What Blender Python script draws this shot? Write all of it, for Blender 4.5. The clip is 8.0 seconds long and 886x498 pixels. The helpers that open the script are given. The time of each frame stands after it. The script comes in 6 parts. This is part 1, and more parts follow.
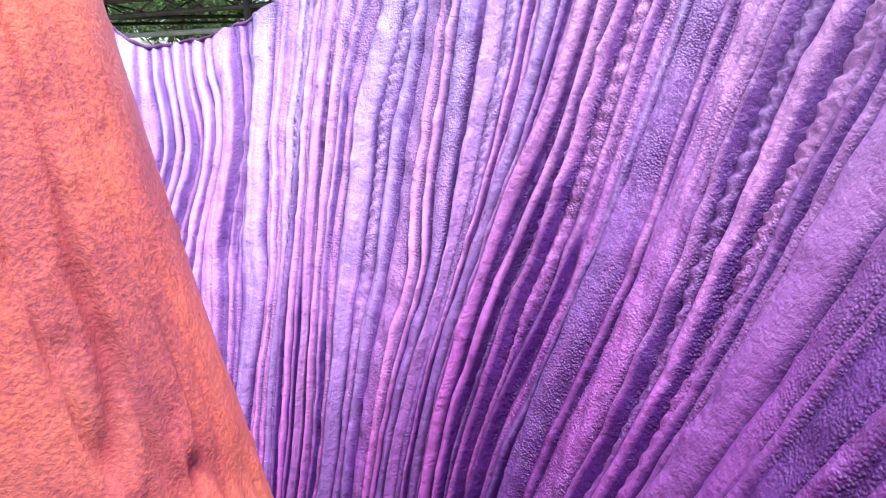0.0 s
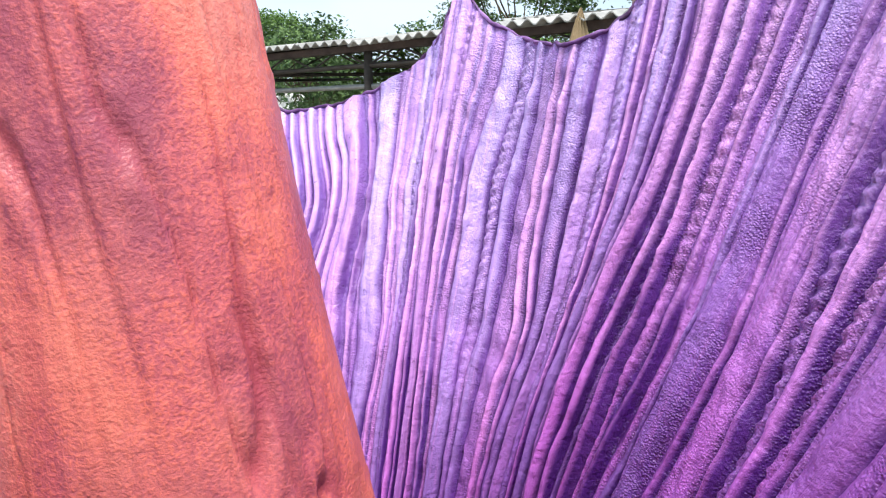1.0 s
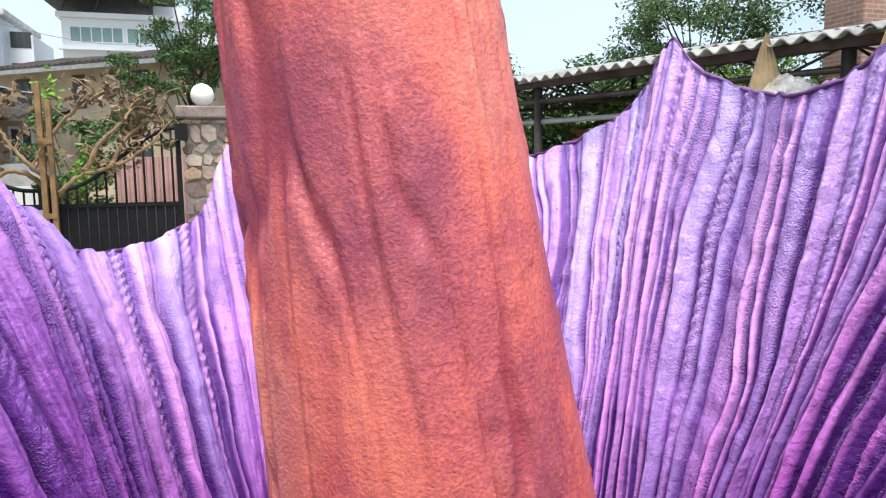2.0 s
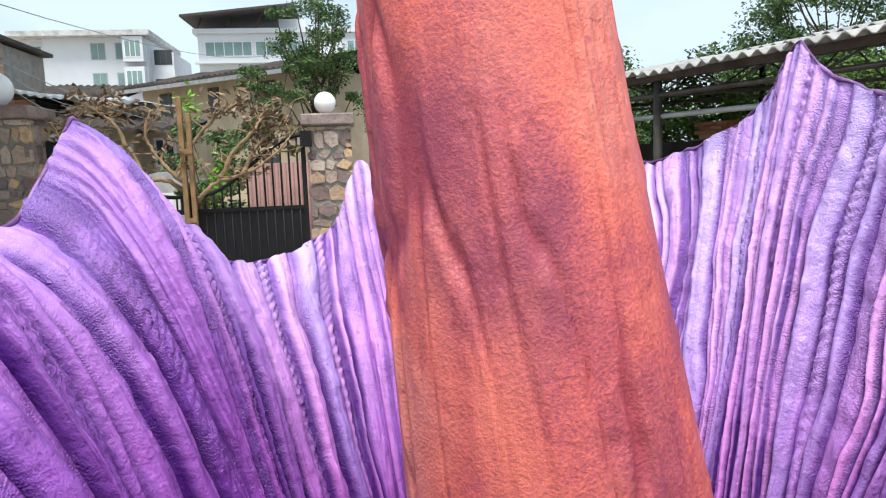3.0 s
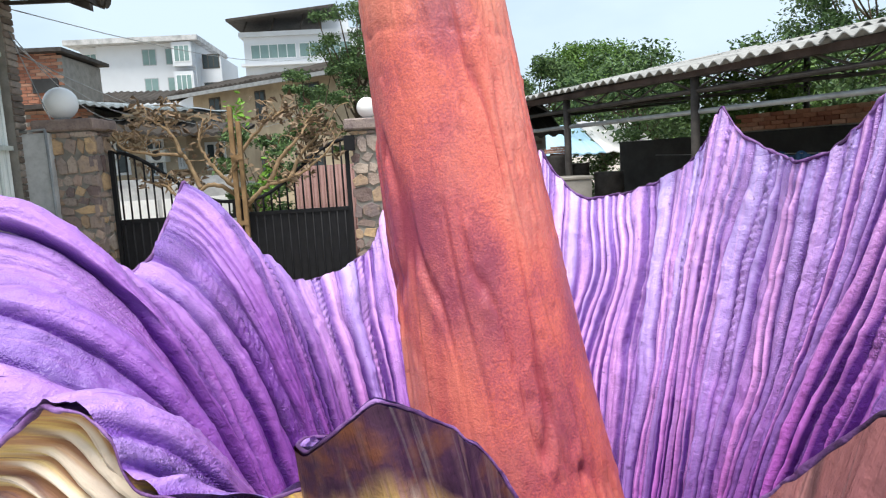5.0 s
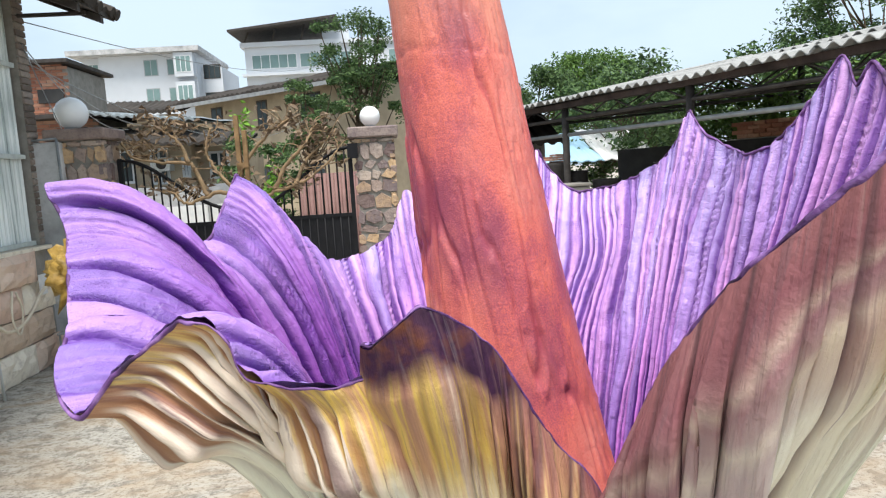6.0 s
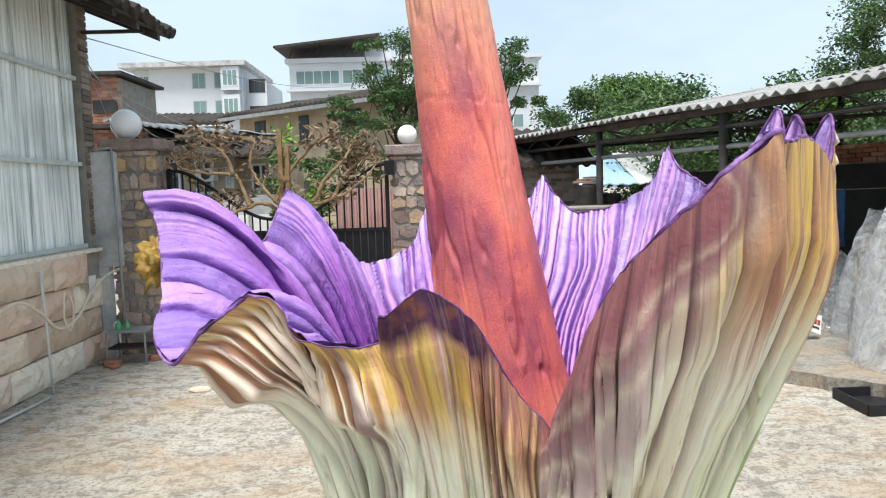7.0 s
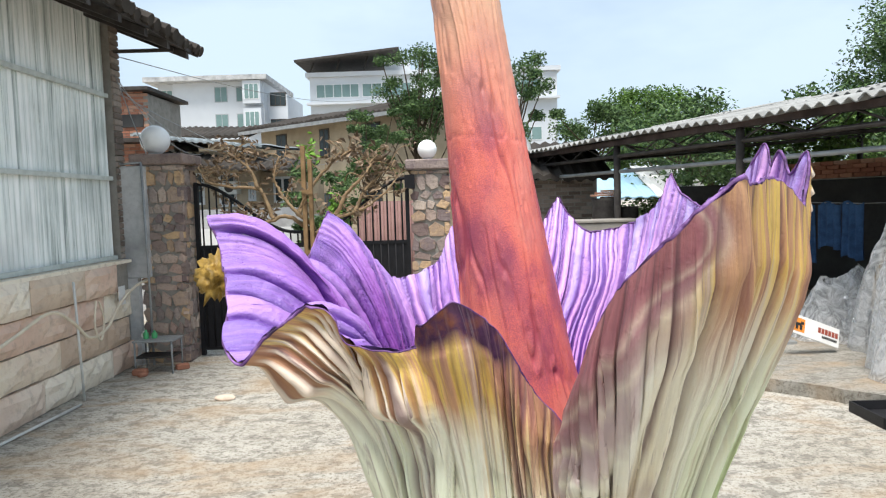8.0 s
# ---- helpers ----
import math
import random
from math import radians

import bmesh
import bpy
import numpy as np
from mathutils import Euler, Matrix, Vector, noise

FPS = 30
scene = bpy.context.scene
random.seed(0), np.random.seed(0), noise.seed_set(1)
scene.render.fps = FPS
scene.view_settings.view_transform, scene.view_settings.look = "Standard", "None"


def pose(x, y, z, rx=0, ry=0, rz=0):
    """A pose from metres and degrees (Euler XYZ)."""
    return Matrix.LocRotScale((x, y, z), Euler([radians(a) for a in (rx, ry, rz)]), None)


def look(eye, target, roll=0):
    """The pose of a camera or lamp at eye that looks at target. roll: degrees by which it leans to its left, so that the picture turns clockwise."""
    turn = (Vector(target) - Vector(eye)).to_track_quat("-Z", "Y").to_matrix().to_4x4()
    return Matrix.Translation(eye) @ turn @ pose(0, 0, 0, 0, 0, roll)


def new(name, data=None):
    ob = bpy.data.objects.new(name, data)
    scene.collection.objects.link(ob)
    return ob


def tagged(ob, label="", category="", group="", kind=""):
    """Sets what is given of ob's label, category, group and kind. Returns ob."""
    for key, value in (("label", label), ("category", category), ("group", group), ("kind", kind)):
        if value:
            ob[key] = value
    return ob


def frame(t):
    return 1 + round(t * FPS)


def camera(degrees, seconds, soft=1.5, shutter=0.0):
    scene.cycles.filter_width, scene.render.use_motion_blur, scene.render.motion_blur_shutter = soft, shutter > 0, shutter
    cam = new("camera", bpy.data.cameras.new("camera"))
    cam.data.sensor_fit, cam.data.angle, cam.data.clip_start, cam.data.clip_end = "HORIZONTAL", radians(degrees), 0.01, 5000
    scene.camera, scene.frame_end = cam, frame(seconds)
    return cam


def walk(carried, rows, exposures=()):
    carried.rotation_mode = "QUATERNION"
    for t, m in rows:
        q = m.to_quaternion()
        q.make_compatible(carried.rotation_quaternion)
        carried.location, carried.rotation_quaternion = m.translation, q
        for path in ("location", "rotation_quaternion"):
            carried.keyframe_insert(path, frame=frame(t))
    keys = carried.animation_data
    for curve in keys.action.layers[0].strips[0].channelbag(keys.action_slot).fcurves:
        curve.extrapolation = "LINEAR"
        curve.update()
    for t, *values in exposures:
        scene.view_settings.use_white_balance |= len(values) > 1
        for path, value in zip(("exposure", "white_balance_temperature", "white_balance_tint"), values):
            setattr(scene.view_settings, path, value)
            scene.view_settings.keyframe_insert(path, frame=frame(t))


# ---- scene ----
cam = camera(64.7, 8.0, 1.2)
PATH = [
    (0, 0.0006, -0.0548, 1.6481, -38.85, -14.15, -0.72),
    (0.5, -0.0071, -0.0586, 1.6486, -35.55, -11.72, -0.36),
    (1, -0.0238, -0.0822, 1.6589, -30.32, -9.74, 0.21),
    (1.5, -0.0434, -0.0758, 1.6721, -24.03, -8.57, 0.61),
    (2, -0.0678, -0.0771, 1.6784, -16.87, -6.99, -0.65),
    (2.2, -0.0751, -0.0769, 1.6817, -14.36, -6.80, -0.58),
    (3.3, -0.0793, -0.1315, 1.6951, -5.94, -6.92, -2.23),
    (3.5, -0.0761, -0.1542, 1.6956, -5.31, -6.97, -1.93),
    (4, -0.0688, -0.2096, 1.7146, -4.39, -6.90, -2.47),
    (4.5, -0.0576, -0.2633, 1.7399, -4.27, -6.73, -3.23),
    (5.8, -0.0805, -0.4680, 1.7569, -3.10, -7.87, -3.23),
    (6, -0.0891, -0.5010, 1.7338, -3.81, -6.38, -3.52),
    (6.5, -0.0670, -0.6154, 1.7239, -2.44, -5.60, -1.86),
    (7, -0.0639, -0.7122, 1.7363, -1.07, -4.81, -1.74),
    (7.5, -0.0911, -0.8216, 1.7553, -0.15, -3.87, -1.23),
    (8, -0.0789, -0.8516, 1.7583, 0.37, -3.81, -1.68),
]
walk(cam, [(t, pose(x, y, z, 90 + pitch, 0, yaw) @ pose(0, 0, 0, 0, 0, roll)) for t, x, y, z, yaw, pitch, roll in PATH], exposures=[(0, 1.16), (0.6, 1.02), (1, 0.97), (2.2, 0.82), (4.5, 0.72), (8, 0.67)])

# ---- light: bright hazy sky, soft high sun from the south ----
world = bpy.data.worlds.new("sky")
scene.world = world
world.use_nodes = True
wt = world.node_tree
sky = wt.nodes.new("ShaderNodeTexSky")
sky.sky_type, sky.sun_disc = "NISHITA", False
sky.sun_elevation, sky.sun_rotation = radians(68), radians(190)
sky.air_density, sky.dust_density, sky.ozone_density = 1.0, 2.5, 1.0
clouds = wt.nodes.new("ShaderNodeTexNoise")
clouds.inputs["Scale"].default_value, clouds.inputs["Detail"].default_value, clouds.inputs["Roughness"].default_value = 1.9, 5.0, 0.55
stretch = wt.nodes.new("ShaderNodeMapping")
stretch.inputs["Scale"].default_value = (1, 1, 2.6)
coords = wt.nodes.new("ShaderNodeTexCoord")
wt.links.new(coords.outputs["Generated"], stretch.inputs["Vector"])
wt.links.new(stretch.outputs["Vector"], clouds.inputs["Vector"])
cover = wt.nodes.new("ShaderNodeMapRange")
cover.inputs["From Min"].default_value, cover.inputs["From Max"].default_value = 0.40, 0.62
cover.inputs["To Min"].default_value, cover.inputs["To Max"].default_value = 0.55, 0.95
wt.links.new(clouds.outputs["Fac"], cover.inputs["Value"])
haze = wt.nodes.new("ShaderNodeMix")
haze.data_type = "RGBA"
wt.links.new(cover.outputs["Result"], haze.inputs["Factor"])
wt.links.new(sky.outputs["Color"], haze.inputs["A"])
haze.inputs["B"].default_value = (4.25, 5.2, 6.1, 1)
wt.links.new(haze.outputs["Result"], wt.nodes["Background"].inputs["Color"])
wt.nodes["Background"].inputs["Strength"].default_value = 0.115

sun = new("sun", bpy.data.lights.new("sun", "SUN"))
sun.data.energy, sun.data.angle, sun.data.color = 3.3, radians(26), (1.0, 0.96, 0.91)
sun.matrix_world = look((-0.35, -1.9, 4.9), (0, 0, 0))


# ---- materials ----
class Nodes:
    """A material under construction: adds nodes and joins them."""

    def __init__(self, name, rough=0.7, metal=0.0, spec=0.4):
        self.m = bpy.data.materials.new(name)
        self.m.use_nodes = True
        self.t = self.m.node_tree
        self.b = self.t.nodes["Principled BSDF"]
        self.b.inputs["Roughness"].default_value = rough
        self.b.inputs["Metallic"].default_value = metal
        self.b.inputs["Specular IOR Level"].default_value = spec

    def add(self, kind, **values):
        n = self.t.nodes.new(kind)
        for key, value in values.items():
            n.inputs[key.replace("_", " ")].default_value = value
        return n

    def join(self, a, b):
        self.t.links.new(a, b)

    def where(self, space="Object", scale=(1, 1, 1), rot=(0, 0, 0)):
        c, m = self.add("ShaderNodeTexCoord"), self.add("ShaderNodeMapping", Scale=scale, Rotation=rot)
        self.join(c.outputs[space], m.inputs["Vector"])
        return m.outputs["Vector"]

    def noise(self, scale, detail=4.0, rough=0.55, vec=None, distort=0.0):
        n = self.add("ShaderNodeTexNoise", Scale=scale, Detail=detail, Roughness=rough, Distortion=distort)
        self.join(vec if vec else self.where(), n.inputs["Vector"])
        return n.outputs["Fac"]

    def ramp(self, fac, stops):
        r = self.add("ShaderNodeValToRGB")
        e = r.color_ramp.elements
        while len(e) < len(stops):
            e.new(0.5)
        for el, (p, c) in zip(e, stops):
            el.position, el.color = p, (*c, 1) if len(c) == 3 else c
        self.join(fac, r.inputs["Fac"])
        return r.outputs["Color"]

    def mix(self, fac, a, b, how="MIX"):
        m = self.add("ShaderNodeMix")
        m.data_type, m.blend_type = "RGBA", how
        for value, slot in ((fac, m.inputs["Factor"]), (a, m.inputs["A"]), (b, m.inputs["B"])):
            if isinstance(value, (int, float)):
                slot.default_value = value if slot.name == "Factor" else (value, value, value, 1)
            elif isinstance(value, tuple):
                slot.default_value = (*value, 1)
            else:
                self.join(value, slot)
        return m.outputs["Result"]

    def span(self, value, a, b, c=0.0, d=1.0):
        m = self.add("ShaderNodeMapRange")
        for slot, v in (("From Min", a), ("From Max", b), ("To Min", c), ("To Max", d)):
            m.inputs[slot].default_value = v
        self.join(value, m.inputs["Value"])
        return m.outputs["Result"]

    def attr(self, name):
        a = self.add("ShaderNodeAttribute")
        a.attribute_name = name
        return a.outputs["Fac"]

    def bump(self, height, strength=0.3, distance=0.01):
        n = self.add("ShaderNodeBump", Strength=strength, Distance=distance)
        self.join(height, n.inputs["Height"])
        if self.b.inputs["Normal"].is_linked:
            self.join(self.b.inputs["Normal"].links[0].from_socket, n.inputs["Normal"])
        self.join(n.outputs["Normal"], self.b.inputs["Normal"])

    def done(self, colour):
        if isinstance(colour, tuple):
            self.b.inputs["Base Color"].default_value = (*colour, 1)
        else:
            self.join(colour, self.b.inputs["Base Color"])
        return self.m


def plain(name, colour, rough=0.6, metal=0.0, vary=0.25, scale=12.0, bump=0.15, grain=90.0):
    """Paint, metal or plastic with soft dirt and a fine grain."""
    n = Nodes(name, rough, metal, 0.22)
    dark = tuple(c * (1 - vary) for c in colour)
    light = tuple(min(1, c * (1 + vary * 0.5)) for c in colour)
    col = n.ramp(n.noise(scale, 6), [(0.3, dark), (0.55, colour), (0.75, light)])
    col = n.mix(n.span(n.noise(scale * 7, 3), 0.45, 0.75, 0, 0.5), col, tuple(c * (1 - vary * 0.8) for c in colour))
    n.bump(n.noise(grain, 3), bump, 0.004)
    return n.done(col)


def make_petal_inner():
    """Airbrushed foam skin: lilac, mauve and slate ribs side by side, stippled beds, near-black violet grooves; groove
    and throat shade is painted into the colour.
    """
    n = Nodes("purple_painted_foam", 0.42, spec=0.5)
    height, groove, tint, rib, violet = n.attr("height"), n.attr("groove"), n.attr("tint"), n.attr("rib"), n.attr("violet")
    streak = n.noise(1.0, 5, 0.6, n.where("UV", (26, 2.2, 1)))
    fine = n.noise(1.0, 4, 0.6, n.where("UV", (150, 7, 1)))
    cell = n.add("ShaderNodeTexVoronoi", Scale=620.0)
    n.join(n.where(), cell.inputs["Vector"])
    beads = n.span(cell.outputs["Distance"], 0.15, 0.75, 1.0, 0.0)
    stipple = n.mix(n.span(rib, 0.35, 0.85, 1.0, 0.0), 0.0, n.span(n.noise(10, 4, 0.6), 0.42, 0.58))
    # Ramps darken towards the throat: shade there is painted in with the airbrush fade.
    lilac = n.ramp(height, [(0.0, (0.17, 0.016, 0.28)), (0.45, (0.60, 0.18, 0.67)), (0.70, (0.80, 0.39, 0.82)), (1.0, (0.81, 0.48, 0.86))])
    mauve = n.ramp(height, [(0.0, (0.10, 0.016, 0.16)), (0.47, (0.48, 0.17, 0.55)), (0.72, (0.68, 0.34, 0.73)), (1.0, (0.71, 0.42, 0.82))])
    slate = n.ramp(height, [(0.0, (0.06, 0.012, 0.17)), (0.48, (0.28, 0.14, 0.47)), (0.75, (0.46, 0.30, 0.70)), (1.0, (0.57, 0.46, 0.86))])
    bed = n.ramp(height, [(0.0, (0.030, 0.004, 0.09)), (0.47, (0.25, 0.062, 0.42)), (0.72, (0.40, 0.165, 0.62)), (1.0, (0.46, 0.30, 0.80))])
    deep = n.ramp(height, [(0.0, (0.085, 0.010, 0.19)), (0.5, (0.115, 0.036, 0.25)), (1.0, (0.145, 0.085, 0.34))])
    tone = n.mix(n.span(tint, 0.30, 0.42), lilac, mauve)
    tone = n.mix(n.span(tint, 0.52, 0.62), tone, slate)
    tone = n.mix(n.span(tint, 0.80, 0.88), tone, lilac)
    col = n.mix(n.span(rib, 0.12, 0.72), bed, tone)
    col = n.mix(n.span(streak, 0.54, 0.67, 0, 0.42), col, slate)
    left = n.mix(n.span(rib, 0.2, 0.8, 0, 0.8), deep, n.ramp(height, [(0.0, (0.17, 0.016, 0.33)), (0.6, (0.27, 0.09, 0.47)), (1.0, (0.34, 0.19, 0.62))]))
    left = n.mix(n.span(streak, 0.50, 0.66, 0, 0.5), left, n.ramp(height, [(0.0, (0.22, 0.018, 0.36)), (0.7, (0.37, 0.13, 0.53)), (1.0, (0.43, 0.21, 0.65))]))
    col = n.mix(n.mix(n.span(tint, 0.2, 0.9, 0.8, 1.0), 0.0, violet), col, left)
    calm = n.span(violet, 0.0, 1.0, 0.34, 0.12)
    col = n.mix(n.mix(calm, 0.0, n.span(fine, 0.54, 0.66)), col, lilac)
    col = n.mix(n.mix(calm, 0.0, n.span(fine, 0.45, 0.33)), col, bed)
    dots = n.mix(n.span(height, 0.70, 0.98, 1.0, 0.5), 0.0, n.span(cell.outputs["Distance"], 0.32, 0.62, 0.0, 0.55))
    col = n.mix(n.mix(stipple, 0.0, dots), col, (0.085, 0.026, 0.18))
    # Groove paint and the shade down in it, both put into the colour.
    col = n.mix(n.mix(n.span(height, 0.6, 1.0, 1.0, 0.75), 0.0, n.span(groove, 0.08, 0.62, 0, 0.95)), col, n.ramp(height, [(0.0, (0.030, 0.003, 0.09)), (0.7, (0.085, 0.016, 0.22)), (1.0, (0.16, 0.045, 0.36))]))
    speck = n.span(n.noise(150, 2, 0.5), 0.68, 0.75, 0, 0.6)
    col = n.mix(speck, col, (0.07, 0.025, 0.15))
    n.bump(n.mix(stipple, 0.5, beads), 0.7, 0.0018)
    n.bump(n.noise(85, 6, 0.65), 0.6, 0.006)
    n.bump(n.noise(420, 3, 0.6), 0.35, 0.0015)
    n.bump(fine, 0.35, 0.004)
    rough = n.span(n.noise(40, 4), 0.3, 0.7, 0.24, 0.50)
    n.join(rough, n.b.inputs["Roughness"])
    return n.done(col)


def make_petal_outer():
    """Back of the petals: cream and mauve-grey strokes, pale green stem, ochre crown, maroon edges."""
    n = Nodes("cream_and_maroon_painted_foam", 0.72, spec=0.18)
    height, groove = n.attr("height"), n.attr("groove")
    stroke = n.noise(1.0, 4, 0.55, n.where("UV", (13, 0.9, 1)))
    stroke2 = n.noise(1.0, 8, 0.66, n.where("UV", (27, 1.1, 1)), 0.5)
    thread = n.noise(1.0, 5, 0.65, n.where("UV", (75, 3.2, 1)), 1.2)
    mottle = n.noise(22, 5, 0.6)
    cream = n.ramp(stroke2, [(0.28, (0.50, 0.40, 0.37)), (0.38, (0.78, 0.71, 0.62)), (0.48, (0.84, 0.80, 0.68)), (0.58, (0.78, 0.72, 0.60)), (0.66, (0.62, 0.42, 0.22)), (0.74, (0.80, 0.74, 0.66))])
    mauve = n.ramp(stroke2, [(0.35, (0.34, 0.25, 0.28)), (0.6, (0.56, 0.46, 0.44))])
    green = n.ramp(stroke2, [(0.3, (0.42, 0.58, 0.20)), (0.45, (0.66, 0.80, 0.44)), (0.62, (0.84, 0.90, 0.70))])
    ochre = n.ramp(stroke2, [(0.30, (0.26, 0.12, 0.10)), (0.40, (0.44, 0.24, 0.15)), (0.48, (0.58, 0.33, 0.17)), (0.54, (0.72, 0.50, 0.12)), (0.60, (0.46, 0.27, 0.19)), (0.68, (0.74, 0.60, 0.46))])
    maroon = n.ramp(stroke2, [(0.3, (0.18, 0.055, 0.07)), (0.5, (0.30, 0.11, 0.11)), (0.66, (0.42, 0.21, 0.20)), (0.78, (0.55, 0.38, 0.34))])
    dark = n.ramp(mottle, [(0.35, (0.020, 0.008, 0.024)), (0.52, (0.055, 0.020, 0.05)), (0.66, (0.16, 0.055, 0.03))])
    col = n.mix(n.span(stroke, 0.60, 0.72, 0.0, 0.8), cream, mauve)
    col = n.mix(n.mix(n.span(height, 0.85, 0.40), 0.0, n.mix(0.75, n.span(stroke, 0.58, 0.44, 0.1, 1.0), n.attr("green"))), col, green)
    wob = n.mix(0.55, n.attr("ochre"), n.span(stroke2, 0.35, 0.65, 0.35, -0.55), "ADD")
    col = n.mix(n.span(wob, 0.22, 0.75), col, ochre)
    col = n.mix(n.span(n.attr("comb"), 0.52, 0.70, 0.0, 0.95), col, (0.80, 0.68, 0.55))
    col = n.mix(n.span(n.attr("comb"), 0.48, 0.30, 0.0, 0.85), col, (0.33, 0.15, 0.065))
    wob2 = n.mix(0.5, n.attr("maroon"), n.span(stroke2, 0.36, 0.64, 0.25, -0.35), "ADD")
    col = n.mix(n.span(wob2, 0.0, 0.75), col, maroon)
    drift = n.mix(0.06, n.attr("depth"), n.span(stroke, 0.3, 0.7, -0.25, 0.25), "ADD")
    drift = n.mix(0.05, drift, n.span(n.noise(7, 3, 0.5), 0.3, 0.7, -1.0, 1.0), "ADD")
    bands = n.ramp(drift, [(0.0, (0.38, 0.15, 0.15)), (0.20, (0.29, 0.11, 0.125)), (0.26, (0.36, 0.17, 0.17)), (0.30, (0.52, 0.36, 0.30)), (0.335, (0.34, 0.16, 0.18)), (0.40, (0.44, 0.27, 0.28)), (0.44, (0.72, 0.60, 0.50)), (0.49, (0.52, 0.38, 0.38)), (0.55, (0.58, 0.46, 0.43)), (0.60, (0.86, 0.82, 0.68)), (0.80, (0.80, 0.72, 0.54)), (0.86, (0.52, 0.42, 0.40)), (0.92, (0.84, 0.79, 0.66)), (1.0, (0.80, 0.74, 0.62))])
    col = n.mix(n.attr("band"), col, bands)
    col = n.mix(n.span(n.attr("dark"), 0.08, 0.6), col, dark)
    col = n.mix(n.span(thread, 0.41, 0.34, 0, 0.55), col, (0.20, 0.11, 0.12))
    col = n.mix(n.span(thread, 0.58, 0.68, 0, 0.10), col, (0.85, 0.80, 0.70))
    # Groove shade painted in: darker between the folds.
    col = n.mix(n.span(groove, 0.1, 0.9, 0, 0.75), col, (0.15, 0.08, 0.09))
    n.bump(n.noise(240, 2), 0.25, 0.003)
    n.bump(mottle, 0.3, 0.008)
    n.bump(stroke2, 0.6, 0.009)
    n.bump(thread, 0.5, 0.005)
    return n.done(col)


def make_spadix():
    """Coral painted foam with sprayed maroon clouds and upright wrinkles, fading to straw at the top."""
    n = Nodes("coral_painted_foam", 0.44, spec=0.42)
    cloud = n.noise(1.0, 3, 0.5, n.where("Object", (8.5, 8.5, 4.6)))
    cloud2 = n.noise(1.0, 4, 0.6, n.where("Object", (17, 17, 7)))
    line = n.noise(1.0, 4, 0.6, n.where("Object", (46, 46, 5.0)), 0.4)
    spray = n.noise(520, 2, 0.6)
    col = n.ramp(n.mix(0.10, cloud, n.span(spray, 0.3, 0.7, -0.6, 0.6), "ADD"), [(0.36, (0.34, 0.075, 0.11)), (0.45, (0.55, 0.125, 0.13)), (0.53, (0.76, 0.18, 0.13)), (0.68, (0.80, 0.28, 0.21))])
    col = n.mix(n.span(cloud2, 0.5, 0.72, 0, 0.5), col, (0.78, 0.24, 0.17))
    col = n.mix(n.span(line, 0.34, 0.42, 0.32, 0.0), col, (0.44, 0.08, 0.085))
    # Wrinkle shade painted in as dark maroon, following the relief creases.
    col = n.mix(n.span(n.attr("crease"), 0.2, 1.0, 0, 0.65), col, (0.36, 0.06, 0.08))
    col = n.mix(n.span(n.noise(130, 2, 0.5), 0.68, 0.75, 0, 0.5), col, (0.30, 0.05, 0.07))
    sep = n.add("ShaderNodeSeparateXYZ")
    n.join(n.where(), sep.inputs["Vector"])
    col = n.mix(n.span(sep.outputs["Z"], 1.84, 2.12, 0, 0.88), col, n.ramp(cloud, [(0.35, (0.62, 0.36, 0.26)), (0.6, (0.74, 0.55, 0.34))]))
    n.bump(spray, 0.30, 0.0022)
    n.bump(n.noise(60, 5, 0.6), 0.28, 0.005)
    n.bump(line, 0.30, 0.006)
    return n.done(col)


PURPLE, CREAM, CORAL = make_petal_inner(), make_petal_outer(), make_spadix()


def make_concrete(name="worn_yard_concrete", k=1.0):
    """Old trowelled concrete: flaking skin, fine grit, brown soil stains."""
    n = Nodes(name, 0.9, spec=0.25)
    shade = lambda *c: tuple(v * k for v in c)
    big = n.noise(0.45, 6, 0.62)
    col = n.ramp(big, [(0.32, shade(0.40, 0.36, 0.295)), (0.5, shade(0.48, 0.45, 0.39)), (0.68, shade(0.58, 0.55, 0.48))])
    flake = n.noise(6.5, 12, 0.78, n.where("Object", (1, 1.35, 1)), 0.3)
    col = n.mix(n.span(flake, 0.49, 0.57, 0.0, 0.78), col, (0.20, 0.185, 0.155))
    col = n.mix(n.span(flake, 0.46, 0.34, 0.0, 0.5), col, shade(0.60, 0.575, 0.51))
    grit = n.noise(34, 8, 0.8)
    col = n.mix(n.span(grit, 0.52, 0.58, 0, 0.85), col, (0.15, 0.13, 0.105))
    col = n.mix(n.span(n.noise(0.8, 5, 0.6, n.where("Object", (1, 2.0, 1)), 0.6), 0.48, 0.66, 0, 0.55), col, (0.40, 0.27, 0.15))
    n.bump(flake, 0.6, 0.03)
    n.bump(grit, 0.6, 0.010)
    return n.done(col)


def make_stone(name, stops, scale=3.0, bump=0.6):
    """Rough stone, each piece in its own shade."""
    n = Nodes(name, 0.9, spec=0.25)
    info = n.add("ShaderNodeObjectInfo")
    shift = n.add("ShaderNodeVectorMath")
    shift.operation = "ADD"
    n.join(n.where(), shift.inputs[0])
    n.join(info.outputs["Random"], shift.inputs[1])
    mixed = n.mix(0.72, n.noise(scale, 5, 0.6), info.outputs["Random"])
    col = n.ramp(mixed, stops)
    col = n.mix(n.span(n.noise(scale * 5, 6, 0.7), 0.5, 0.7, 0, 0.45), col, tuple(c * 0.55 for c in stops[0][1]))
    n.bump(n.noise(scale * 4, 7, 0.65), bump, 0.03)
    n.bump(n.noise(scale * 22, 4, 0.6), bump * 0.6, 0.008)
    return n.done(col)


